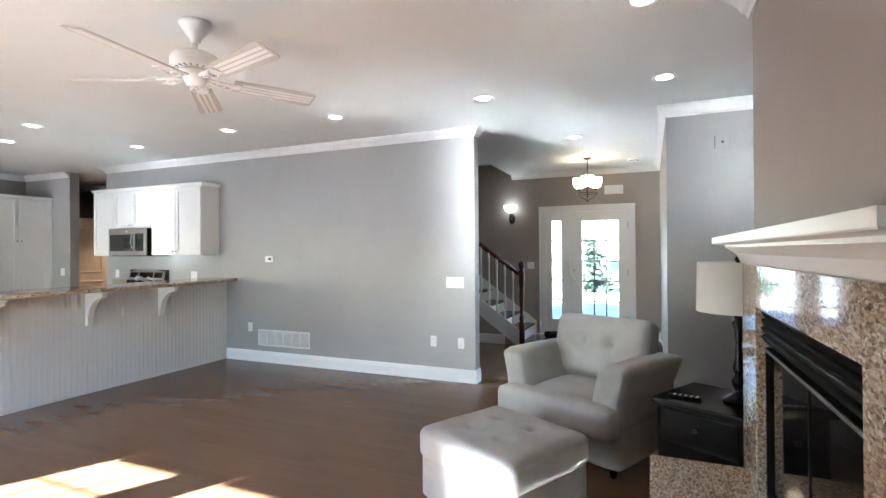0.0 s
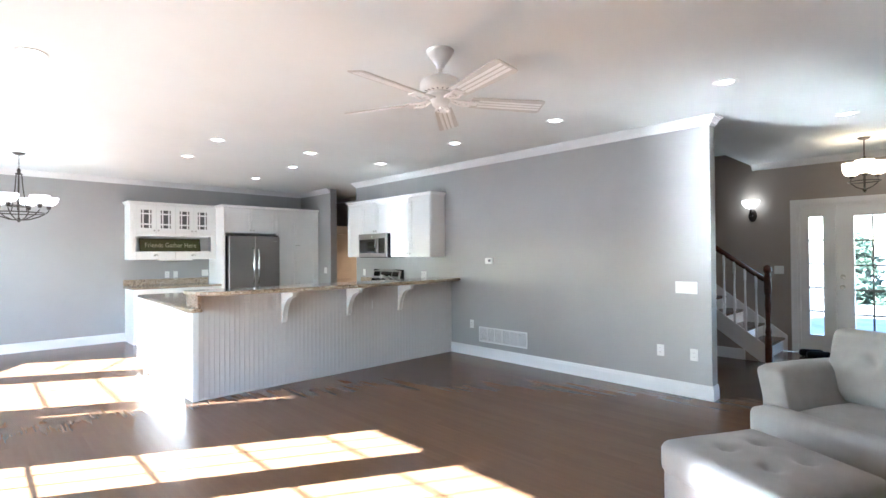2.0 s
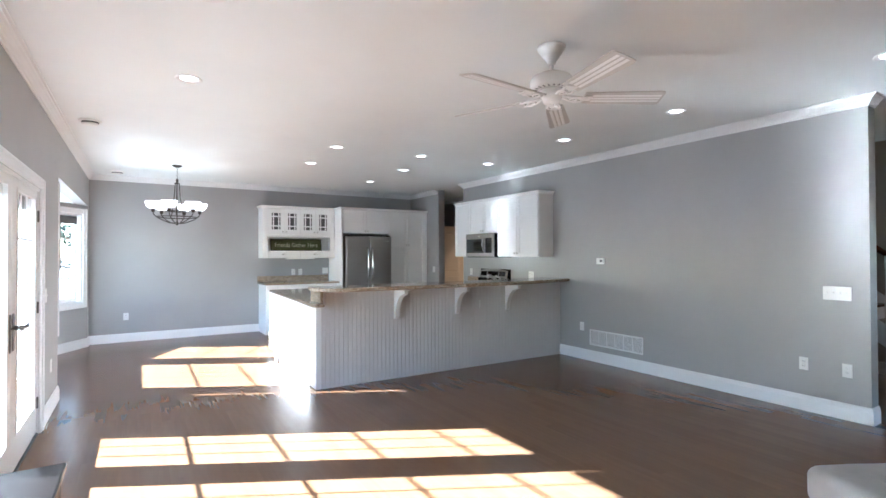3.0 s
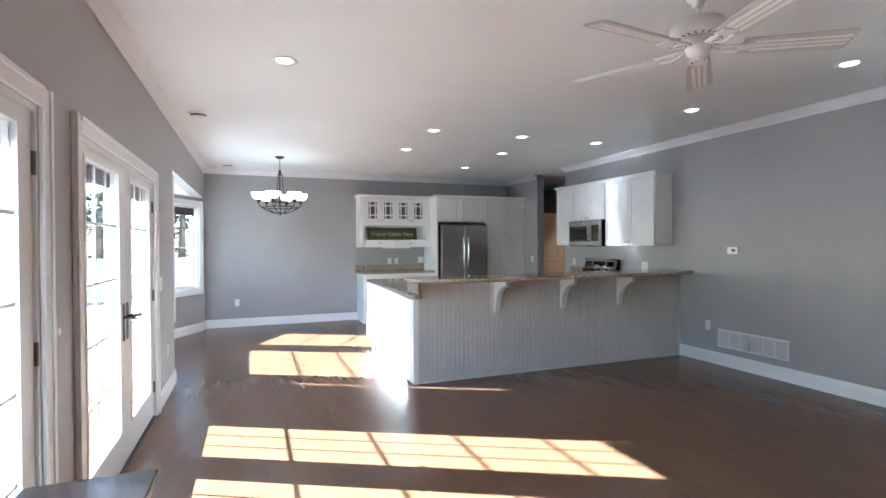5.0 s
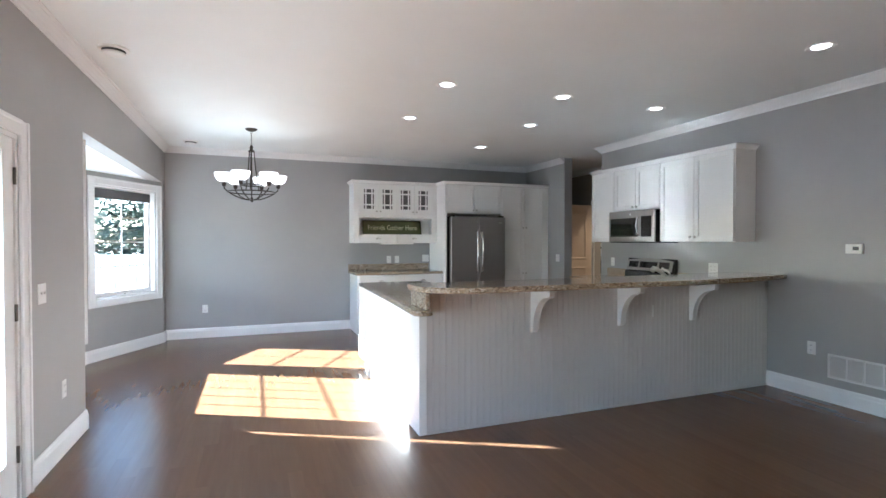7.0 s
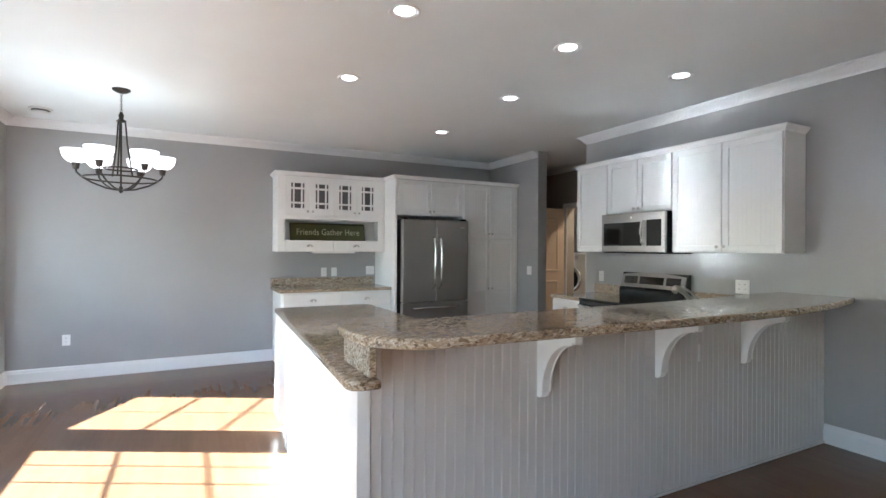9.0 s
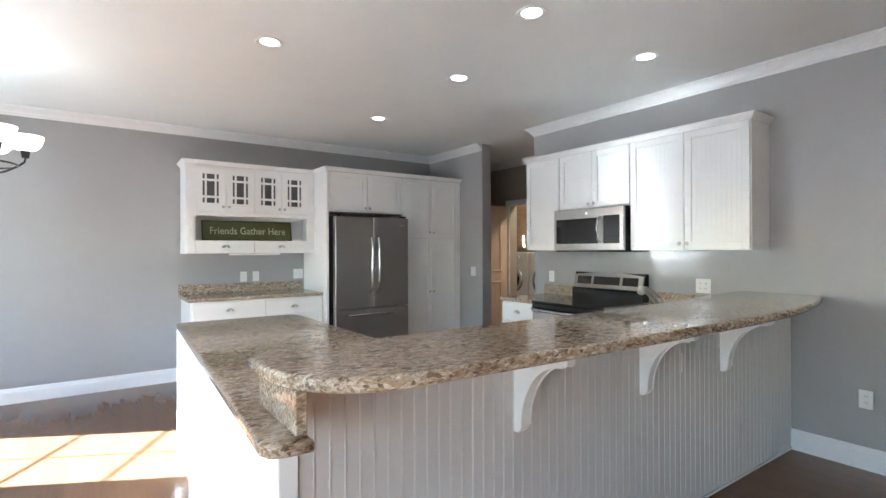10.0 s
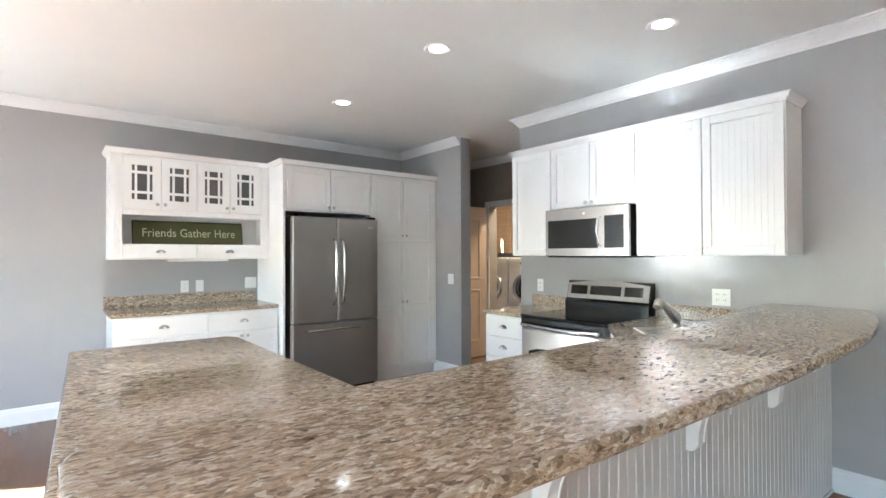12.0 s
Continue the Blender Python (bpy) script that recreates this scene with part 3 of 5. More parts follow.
for q in ((1.60, 1.615, 0.12, 0.146, 0.36, 0.985), (2.715, 2.73, 0.12, 0.146, 0.36, 0.985), (1.615, 2.715, 0.12, 0.146, 0.965, 0.985), (1.615, 2.715, 0.12, 0.146, 0.36, 0.385), (2.161, 2.169, 0.12, 0.136, 0.385, 0.965)):
    add_box(ff, *q)
part("door_surround", ff, M_BLACKMETAL, fp)
part("door_track", bm_box(1.615, 2.715, 0.1465, 0.151, 0.970, 0.982, 0.002), M_PEWTER, fp)
for x0, x1 in ((1.616, 2.160), (2.170, 2.714)):
    part("fire_door_pane", bm_box(x0, x1, 0.126, 0.132, 0.386, 0.964), M_BLACKGLASS, fp, "smoked glass fire door")
for i, (x, r) in enumerate(((2.0, 0.05), (2.25, 0.055), (2.12, 0.04))):
    part("log", tube([(x - 0.3, -0.15 + 0.06 * i, 0.43 + 0.05 * i), (x, -0.13 + 0.05 * i, 0.44 + 0.05 * i), (x + 0.3, -0.18 + 0.04 * i, 0.42 + 0.06 * i)], [r * 0.8, r, r * 0.85], 10), M_BARK, fp)
MANTEL = [(0, 1.30), (0.022, 1.30), (0.026, 1.325), (0.045, 1.335), (0.052, 1.350), (0.062, 1.375), (0.095, 1.400), (0.105, 1.407), (0.105, 1.418), (0.155, 1.424), (0.158, 1.428), (0.158, 1.458), (0, 1.458)]
part("mantel", moulding([(FP_X0, -0.05), (FP_X0, FP_Y - 0.03), (FP_X1, FP_Y - 0.03), (FP_X1, -0.05)], [(d + 0.004, z) for d, z in MANTEL]), M_TRIM, fp, "white stepped wooden mantel shelf")

# ---- kitchen ----
def knob(parent, x, z, y=-0.022):
    part("knob", moved(lathe([(0.005, 0), (0.005, 0.012), (0.014, 0.017), (0.015, 0.024), (0.009, 0.030)], 14), Matrix.Translation((x, y, z)) @ Matrix.Rotation(radians(90), 4, "X")), M_NICKEL, parent)


def cup_pull(parent, x, z, y=-0.022):
    """A half-round bin pull."""
    bm = bmesh.new()
    n, k = 12, 5
    rows = []
    for j in range(k + 1):
        u = j / k * math.pi / 2
        rows.append([bm.verts.new((x + 0.040 * math.cos(math.pi * i / n) * math.cos(u * 0.85), y - 0.026 * math.sin(u), z - 0.010 + 0.030 * math.sin(math.pi * i / n) * math.cos(u * 0.55))) for i in range(n + 1)])
    for p, q in zip(rows, rows[1:]):
        for i in range(n):
            bm.faces.new((p[i], p[i + 1], q[i + 1], q[i])).smooth = True
    bmesh.ops.solidify(bm, geom=bm.faces[:], thickness=0.002)
    bmesh.ops.recalc_face_normals(bm, faces=bm.faces[:])
    part("cup_pull", bm, M_NICKEL, parent, "nickel cup pull")


def cab_door(parent, x0, x1, z0, z1, knob_at=None, name="door", stile=0.052, board=0.036, split=None):
    """A framed door with a beadboard panel, its face at y -0.022."""
    x0, x1, z0, z1 = x0 + 0.0032, x1 - 0.0032, z0 + 0.0032, z1 - 0.0032
    bm = bm_box(x0, x0 + stile, -0.022, -0.002, z0, z1, 0.0025)
    join(bm, bm_box(x1 - stile, x1, -0.022, -0.002, z0, z1, 0.0025))
    rails = [(z0, z0 + stile), (z1 - stile, z1)] + ([(split - stile / 2, split + stile / 2)] if split else [])
    for a, b in rails:
        join(bm, bm_box(x0 + stile, x1 - stile, -0.0215, -0.002, a, b, 0.002))
    d = part(name, bm, M_CAB, parent)
    w = x1 - x0 - 2 * stile
    n = max(2, round(w / board))
    a0, line = x0 + stile - 0.003, []
    for i in range(n):
        a = x0 + stile + w * i / n
        line += [(a + 0.0003, -0.0092), (a + 0.0016, -0.0105), (a + w / n - 0.0016, -0.0105), (a + w / n - 0.0003, -0.0092)]
    pane = extrude([(a0, -0.003)] + [(a0, -0.0075)] + line + [(x1 - stile + 0.003, -0.0075), (x1 - stile + 0.003, -0.003)], z1 - z0 - 2 * stile + 0.006, "z", z0 + stile - 0.003)
    part("beadboard_panel", pane, M_CAB, d)
    if knob_at:
        knob(d, *knob_at)
    return d


def drawer(parent, x0, x1, z0, z1, pull=True):
    d = part("drawer", bm_box(x0 + 0.0032, x1 - 0.0032, -0.022, -0.002, z0 + 0.0032, z1 - 0.0032, 0.004, 2), M_CAB, parent)
    if pull:
        cup_pull(d, (x0 + x1) / 2, (z0 + z1) / 2)
    return d


def cab_body(parent, w, depth, z0, z1, x0=0.0, toe=0.0, name="body"):
    bm = bm_box(x0, x0 + w, 0, depth, z0 + toe, z1, 0.0015)
    if toe:
        join(bm, bm_box(x0 + 0.004, x0 + w - 0.004, 0.06, depth, z0, z0 + toe))
    return part(name, bm, M_CAB, parent)


CORNICE = [(0, 0), (0.004, 0), (0.010, 0.012), (0.022, 0.022), (0.030, 0.034), (0.034, 0.036), (0.034, 0.046), (0, 0.046)]


def cornice(parent, path, z):
    part("cornice", moulding(path, [(d + 0.0005, z + h) for d, h in CORNICE]), M_CAB, parent)


UZ0, UZ1 = 1.372, 2.268
# wall cabinets on the east wall: local x runs towards -Y from y 8.05
uc = thing("wall_cabinet", (4.945, 8.05, 0), -90, "tall narrow white wall cabinet with one beadboard door", "cabinet", "wall cabinets by the range")
cab_body(uc, 0.445, 0.273, UZ0, UZ1)
cab_door(uc, 0.004, 0.443, UZ0 + 0.004, UZ1 - 0.004, (0.415, UZ0 + 0.05))
cornice(uc, [(0, 0.273), (0, -0.003), (0.445, -0.003)][::-1], UZ1)
uc = thing("wall_cabinet", (4.945, 7.603, 0), -90, "short white wall cabinet over the microwave", "cabinet", "wall cabinets by the range")
cab_body(uc, 0.762, 0.273, 1.752, UZ1)
cab_door(uc, 0.002, 0.381, 1.756, UZ1 - 0.004, (0.352, 1.79))
cab_door(uc, 0.381, 0.760, 1.756, UZ1 - 0.004, (0.410, 1.79))
cornice(uc, [(0.762, -0.003), (0, -0.003)], UZ1)
uc = thing("wall_cabinet", (4.945, 6.839, 0), -90, "wide white double-door wall cabinet with beadboard panels", "cabinet", "wall cabinets by the range")
cab_body(uc, 0.925, 0.273, UZ0, UZ1)
cab_door(uc, 0.002, 0.462, UZ0 + 0.004, UZ1 - 0.004, (0.432, UZ0 + 0.05))
cab_door(uc, 0.462, 0.923, UZ0 + 0.004, UZ1 - 0.004, (0.492, UZ0 + 0.05))
cornice(uc, [(0.925, 0.273), (0.925, -0.003), (0, -0.003)], UZ1)

# microwave
mw = thing("microwave", (4.845, 7.598, 1.372), -90, "stainless over-range microwave with a dark glass door", "microwave")
part("body", bm_box(0, 0.752, 0.03, 0.368, 0.0, 0.374, 0.004), M_BLACKMETAL, mw)
bm = bm_box(0, 0.752, 0.0, 0.029, 0.0, 0.374, 0.006, 2)
fr = part("front_panel", bm, M_STEEL, mw)
part("door_glass", bm_box(0.03, 0.50, -0.003, 0.002, 0.06, 0.285, 0.002), M_BLACKGLASS, fr, "dark glass window")
part("control_panel", bm_box(0.555, 0.715, -0.003, 0.002, 0.06, 0.30, 0.002), M_BLACK, fr)
for i in range(12):
    part("button", bm_box(0.575 + 0.042 * (i % 3), 0.605 + 0.042 * (i % 3), -0.0045, -0.003, 0.085 + 0.035 * (i // 3), 0.105 + 0.035 * (i // 3)), M_BLACK, fr)
part("handle", tube([(0.522, 0.0, 0.075), (0.522, -0.03, 0.09), (0.520, -0.042, 0.18), (0.522, -0.03, 0.275), (0.522, 0.0, 0.29)], 0.011, 10), M_CHROME, mw, "curved chrome handle")
part("logo_badge", bm_box(0.366, 0.386, -0.0015, 0.001, 0.318, 0.338, 0.002), M_PLATE, fr)
part("vent_grille", bm_box(0.0, 0.752, 0.031, 0.36, -0.012, -0.001), M_BLACKMETAL, mw)

# range
M_BURNER = shader("burner_print", (0.012, 0.012, 0.012), 0.12)
rg = thing("range", (4.56, 7.60, 0), -90, "stainless electric range with a black glass cooktop", "stove")
part("body", bm_box(0.002, 0.756, 0.03, 0.64, 0.02, 0.90, 0.003), M_BLACK, rg)
part("oven_door", bm_box(0.004, 0.754, -0.012, 0.028, 0.20, 0.812, 0.008, 2), M_STEEL, rg, "stainless oven door")
part("oven_window", extrude([(0.08, 0.34), (0.68, 0.34), (0.68, 0.64), (0.60, 0.665), (0.38, 0.68), (0.16, 0.665), (0.08, 0.64)], 0.004, "y", -0.015), M_BLACKGLASS, rg)
part("oven_handle", tube([(0.03, -0.012, 0.845), (0.04, -0.05, 0.845), (0.20, -0.060, 0.838), (0.38, -0.064, 0.834), (0.56, -0.060, 0.838), (0.71, -0.05, 0.845), (0.72, -0.012, 0.845)], 0.014, 10), M_CHROME, rg, "bowed chrome oven handle")
part("drawer_front", bm_box(0.004, 0.754, -0.010, 0.028, 0.05, 0.192, 0.006, 2), M_STEEL, rg)
part("front_band", bm_box(0.0, 0.758, -0.012, 0.03, 0.816, 0.895, 0.004), M_BLACK, rg)
part("cooktop", bm_box(-0.001, 0.759, -0.018, 0.56, 0.898, 0.918, 0.006, 2), M_BLACKGLASS, rg, "black glass cooktop")
for x, y, r in ((0.2, 0.14, 0.10), (0.56, 0.14, 0.085), (0.2, 0.40, 0.085), (0.56, 0.40, 0.10)):
    part("burner_ring", moved(lathe([(r, 0), (r, 0.0006)], 28), Matrix.Translation((x, y, 0.9182))), M_BURNER, rg)
part("backguard", extrude([(0.54, 0.918), (0.64, 0.918), (0.64, 1.165), (0.60, 1.165), (0.565, 1.02), (0.54, 1.0)], 0.756, "x", 0.001), M_BLACK, rg)
arch = [(0.012, 1.02)] + [(0.012 + 0.734 * i / 12, 1.145 + 0.030 * math.sin(math.pi * i / 12)) for i in range(13)] + [(0.746, 1.02)]
bm = extrude(arch, 0.012, "y", 0.0)
tilt = Matrix.Translation((0, 0.555, 1.02)) @ Matrix.Rotation(radians(-13), 4, "X") @ Matrix.Translation((0, 0, -1.02))
bg = part("control_fascia", moved(bm, tilt), M_STEEL, rg, "arched stainless control fascia")
for a, b in ((0.045, 0.205), (0.235, 0.515), (0.545, 0.70)):
    part("display", moved(bm_box(a, b, -0.004, 0.002, 1.055, 1.13, 0.0018), tilt), M_BLACKGLASS, bg)

# base cabinets along the east wall
bc = thing("base_cabinet", (4.60, 8.045, 0), -90, "white three-drawer base cabinet with cup pulls", "cabinet", "base cabinets")
cab_body(bc, 0.437, 0.618, 0, 0.879, 0.0, 0.10)
for a, b in ((0.70, 0.868), (0.53, 0.70), (0.115, 0.53)):
    drawer(bc, 0.006, 0.431, a, b)
bc = thing("sink_cabinet", (4.60, 6.836, 0), -90, "white corner base cabinet below the sink", "cabinet", "base cabinets")
bm = extrude([(0, 0), (0.30, -0.36), (0.93, -0.36), (0.93, 0.618), (0, 0.618)], 0.779, "z", 0.10)
part("body", bm, M_CAB, bc)
# granite worktops by the range
ct = thing("worktop", (4.57, 8.06, 0.88), -90, "speckled granite worktop beside the range", "worktop", "granite worktops")
part("slab", bm_box(0, 0.455, 0, 0.648, 0, 0.035, 0.006, 2), M_GRANITE, ct)
part("backsplash", bm_box(0.0, 0.455, 0.627, 0.648, 0.036, 0.135, 0.003), M_GRANITE, ct)
ct = thing("worktop", (4.57, 6.842, 0.88), -90, "speckled granite corner worktop with the sink", "worktop", "granite worktops")
part("slab", extrude([(0.003, 0), (0.33, -0.39), (0.33, -2.07), (0.88, -2.07), (0.88, 0.648), (0.003, 0.648)], 0.035, "z", 0.0), M_GRANITE, ct)
part("backsplash", bm_box(0.003, 0.88, 0.627, 0.648, 0.036, 0.135, 0.003), M_GRANITE, ct)
bm = bmesh.new()
sk = thing("sink", (4.47, 6.30, 0.916), 45, "white enamel sink rim set in the worktop", "sink")
for q in ((-0.26, 0.26, -0.20, -0.17, 0, 0.008), (-0.26, 0.26, 0.17, 0.20, 0, 0.008), (-0.26, -0.23, -0.17, 0.17, 0, 0.008), (0.23, 0.26, -0.17, 0.17, 0, 0.008)):
    join(bm, bm_box(*q, 0.003))
part("rim", bm, M_PORCELAIN, sk)
part("basin", bm_box(-0.23, 0.23, -0.17, 0.17, 0.0005, 0.002), M_STEEL, sk)
fa = thing("faucet", (4.70, 6.44, 0.890), 0, "brushed steel pull-out kitchen faucet", "faucet")
part("base", lathe([(0.032, 0), (0.030, 0.012), (0.022, 0.02), (0.022, 0.075), (0.028, 0.09), (0.024, 0.12), (0.008, 0.13)], 18), M_NICKEL, fa)
part("spout", tube([(0, 0, 0.07), (-0.06, -0.005, 0.105), (-0.16, -0.02, 0.165), (-0.24, -0.03, 0.205), (-0.275, -0.034, 0.21), (-0.30, -0.036, 0.185)], [0.018, 0.017, 0.017, 0.022, 0.027, 0.024], 12), M_NICKEL, fa)
part("lever", tube([(0, 0, 0.12), (-0.03, 0.03, 0.17), (-0.08, 0.06, 0.205)], [0.010, 0.009, 0.012], 10), M_NICKEL, fa)

# peninsula: knee wall with beadboard, raised bar, low counter at its end
PX, PY = 1.710, 5.785
pen = thing("peninsula", (0, 0, 0), 0, "white kitchen peninsula faced with vertical beadboard", "kitchen peninsula")
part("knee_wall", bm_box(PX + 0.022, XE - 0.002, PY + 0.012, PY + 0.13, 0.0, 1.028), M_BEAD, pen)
bm = bm_box(PX + 0.012, PX + 0.72, PY + 0.131, 7.93, 0.10, 0.879, 0.002)
join(bm, bm_box(PX + 0.06, PX + 0.66, PY + 0.131, 7.88, 0.0, 0.10))
join(bm, bm_box(PX + 0.721, 4.24, PY + 0.131, 6.46, 0.0, 0.879))
part("base_unit", bm, M_CAB, pen)
part("end_panel", bm_box(PX, PX + 0.011, PY + 0.03, 7.935, 0.10, 0.879, 0.002), M_CAB, pen, "smooth white end panel")
part("toe_panel", bm_box(PX, PX + 0.011, PY + 0.03, 7.45, 0.0, 0.099), M_CAB, pen)
part("corner_post", bm_box(PX - 0.003, PX + 0.055, PY - 0.006, PY + 0.029, 0.0, 0.879, 0.003), M_CAB, pen)
part("shoe_moulding", bm_box(PX + 0.056, XE - 0.002, PY - 0.010, PY, 0.0, 0.018, 0.005, 2), M_BEAD, pen)
BW = 0.0497
prof = [(0.0003, 0.0115), (0.0003, 0.0), (BW - 0.0078, 0.0), (BW - 0.0072, 0.0014), (BW - 0.0066, -0.0008), (BW - 0.0048, -0.0026), (BW - 0.0030, -0.0026), (BW - 0.0012, -0.0008), (BW - 0.0003, 0.0014), (BW - 0.0003, 0.0115)]
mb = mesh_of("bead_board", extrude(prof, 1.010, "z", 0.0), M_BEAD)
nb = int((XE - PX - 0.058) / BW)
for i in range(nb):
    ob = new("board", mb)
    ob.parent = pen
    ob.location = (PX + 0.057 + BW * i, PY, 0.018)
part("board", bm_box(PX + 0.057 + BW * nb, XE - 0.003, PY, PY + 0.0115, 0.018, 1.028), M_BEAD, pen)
part("plate_outlet", bm_box(3.807, 3.822, PY - 0.006, PY - 0.001, 0.73, 0.832, 0.002), M_PLATE, pen)


def corbel(x):
    """A wide curved bracket under the bar: y runs out from the boards, z up."""
    c = thing("corbel", (x, PY - 0.0005, 0.678), 0, "white curved wooden corbel under the bar", "corbel", "corbels under the bar")
    curve = [(-0.250 + 0.208 * math.cos(math.pi / 2 * i / 16), 0.030 + 0.262 * math.sin(math.pi / 2 * i / 16)) for i in range(17)]
    out = [(0.0, 0.0), (-0.020, 0.0), (-0.036, 0.014)] + curve + [(-0.257, 0.296), (-0.264, 0.302), (-0.264, 0.330), (0.0, 0.330)]
    part("bracket", extrude(out, 0.042, "x", -0.031), M_CAB, c)
    inner = [(p[0] + 0.010 * math.cos(math.pi / 2 * i / 16), p[1] + 0.010 * math.sin(math.pi / 2 * i / 16)) for i, p in enumerate(curve)]
    outer = [(p[0] - 0.004 * math.cos(math.pi / 2 * i / 16), p[1] - 0.004 * math.sin(math.pi / 2 * i / 16)) for i, p in enumerate(curve)]
    for s in (-0.0375, 0.0112):
        part("edge_bead", extrude(inner + outer[::-1], 0.0063, "x", s), M_CAB, c)
    part("top_plate", bm_box(-0.046, 0.026, -0.276, 0.0, 0.331, 0.351, 0.004), M_CAB, c)


for x in (2.642, 3.468, 4.255):
    corbel(x)


def slab(outline, z0, z1, r=0.012):
    """A stone slab with a rounded edge."""
    bm = extrude(outline, z1 - z0, "z", z0)
    edge = [e for e in bm.edges if abs(e.verts[0].co.z - e.verts[1].co.z) < 1e-6]
    bmesh.ops.bevel(bm, geom=edge, offset=r, segments=4, affect="EDGES", profile=0.5)
    for f in bm.faces:
        f.smooth = len(f.verts) == 4
    return bm


def front_y(x):
    """The bar's bowed front edge."""
    if x < 3.6:
        return 5.445 - 0.055 * math.sin(min(1, (x - 1.66) / 1.94) * math.pi / 2)
    u = (x - 3.6) / (XE - 3.6)
    return 5.39 + 0.21 * u ** 2.4


xs = [1.95 + (5.216 - 1.95) * i / 42 for i in range(43)]
bar = [(x, front_y(x)) for x in xs] + [(5.216, 6.10), (4.95, 6.10), (4.6, 6.055), (4.2, 6.01), (3.6, 5.965), (2.4, 5.945), (1.74, 5.94)]
bar += [(1.652 + 0.06 * (1 - math.cos(a)), 5.88 + 0.06 * math.sin(a)) for a in (radians(60), radians(30), 0)]
# the bar's free corner sweeps round in a broad curve
bar += [(1.95 - 0.298 * math.cos(a), 5.74 - (5.74 - front_y(1.95)) * math.sin(a)) for a in [radians(9 * i) for i in range(10)]]
bt = thing("bar_top", (0, 0, 0), 0, "bowed speckled granite breakfast bar top", "worktop", "granite worktops")
part("slab", slab(bar, 1.030, 1.071, 0.014), M_GRANITE, bt)
part("kitchen_fascia", bm_box(PX + 0.012, 4.9, PY + 0.131, PY + 0.150, 0.917, 1.029, 0.002), M_GRANITE, bt)
low = [(1.655, 5.562), (1.728, 5.556), (1.7285, PY - 0.008), (1.7285, PY + 0.15), (2.0, PY + 0.152), (3.90, PY + 0.152), (4.178, 6.22), (4.178, 6.515), (2.50, 6.515), (2.49, 7.90), (2.44, 7.965), (1.75, 7.965), (1.71, 7.94),
       (1.612, 5.70), (1.608, 5.612), (1.622, 5.578)]
lt = thing("low_counter", (0, 0, 0), 0, "speckled granite peninsula counter at worktop height", "worktop", "granite worktops")
part("slab", slab(low, 0.880, 0.916, 0.010), M_GRANITE, lt)
part("end_upstand", bm_box(1.692, 1.722, 5.585, PY + 0.131, 0.917, 1.029, 0.003), M_GRANITE, lt)

# ---- back wall units ----
hb = thing("base_cabinet", (2.03, 9.67, 0), 0, "white base cabinet with drawers under the hutch", "cabinet", "base cabinets")
cab_body(hb, 1.33, 0.615, 0, 0.879, 0.0, 0.10)
drawer(hb, 0.02, 0.70, 0.70, 0.866)
drawer(hb, 0.70, 1.325, 0.70, 0.866)
for a, b, k in ((0.02, 0.36, 0.33), (0.36, 0.70, 0.39), (0.70, 1.012, 0.985), (1.012, 1.325, 1.04)):
    cab_door(hb, a, b, 0.115, 0.69, (k, 0.65))
hc = thing("worktop", (2.005, 9.645, 0.88), 0, "speckled granite worktop with a low backsplash", "worktop", "granite worktops")
part("slab", bm_box(0, 1.358, 0, 0.644, 0, 0.036, 0.008, 2), M_GRANITE, hc)
part("backsplash", bm_box(0, 1.335, 0.622, 0.644, 0.037, 0.137, 0.003), M_GRANITE, hc)

hu = thing("hutch", (2.025, 9.93, 0), 0, "white wall hutch with cut-out glazed doors and small drawers", "cabinet")
W_H = 1.337
hz0, hz1, sh, sh2 = 1.352, 2.262, 1.49, 1.765
for q in ((0, 0.018), (W_H - 0.018, W_H)):
    part("side_panel", bm_box(q[0], q[1], 0, 0.358, hz0, hz1), M_CAB, hu)
for q in ((hz0, hz0 + 0.018), (sh - 0.018, sh), (sh2, sh2 + 0.02), (hz1 - 0.02, hz1)):
    part("shelf", bm_box(0.018, W_H - 0.018, 0, 0.345, q[0], q[1]), M_CAB, hu)
part("back_panel", bm_box(0.018, W_H - 0.018, 0.345, 0.358, hz0, hz1), M_CAB, hu)
for x0, x1 in ((0.0, 0.088), (W_H - 0.088, W_H)):
    bm = bm_box(x0, x1, -0.012, 0.0, hz0, hz1, 0.002)
    for i in range(4):
        xx = x0 + 0.021 + 0.0125 * i
        join(bm, bm_box(xx, xx + 0.008, -0.018, -0.011, hz0 + 0.09, hz1 - 0.10, 0.0025))
    part("fluted_pilaster", bm, M_CAB, hu)
dw = (W_H - 0.176) / 2
for i in range(2):
    drawer(hu, 0.088 + dw * i, 0.088 + dw * (i + 1), hz0 + 0.004, sh - 0.004)
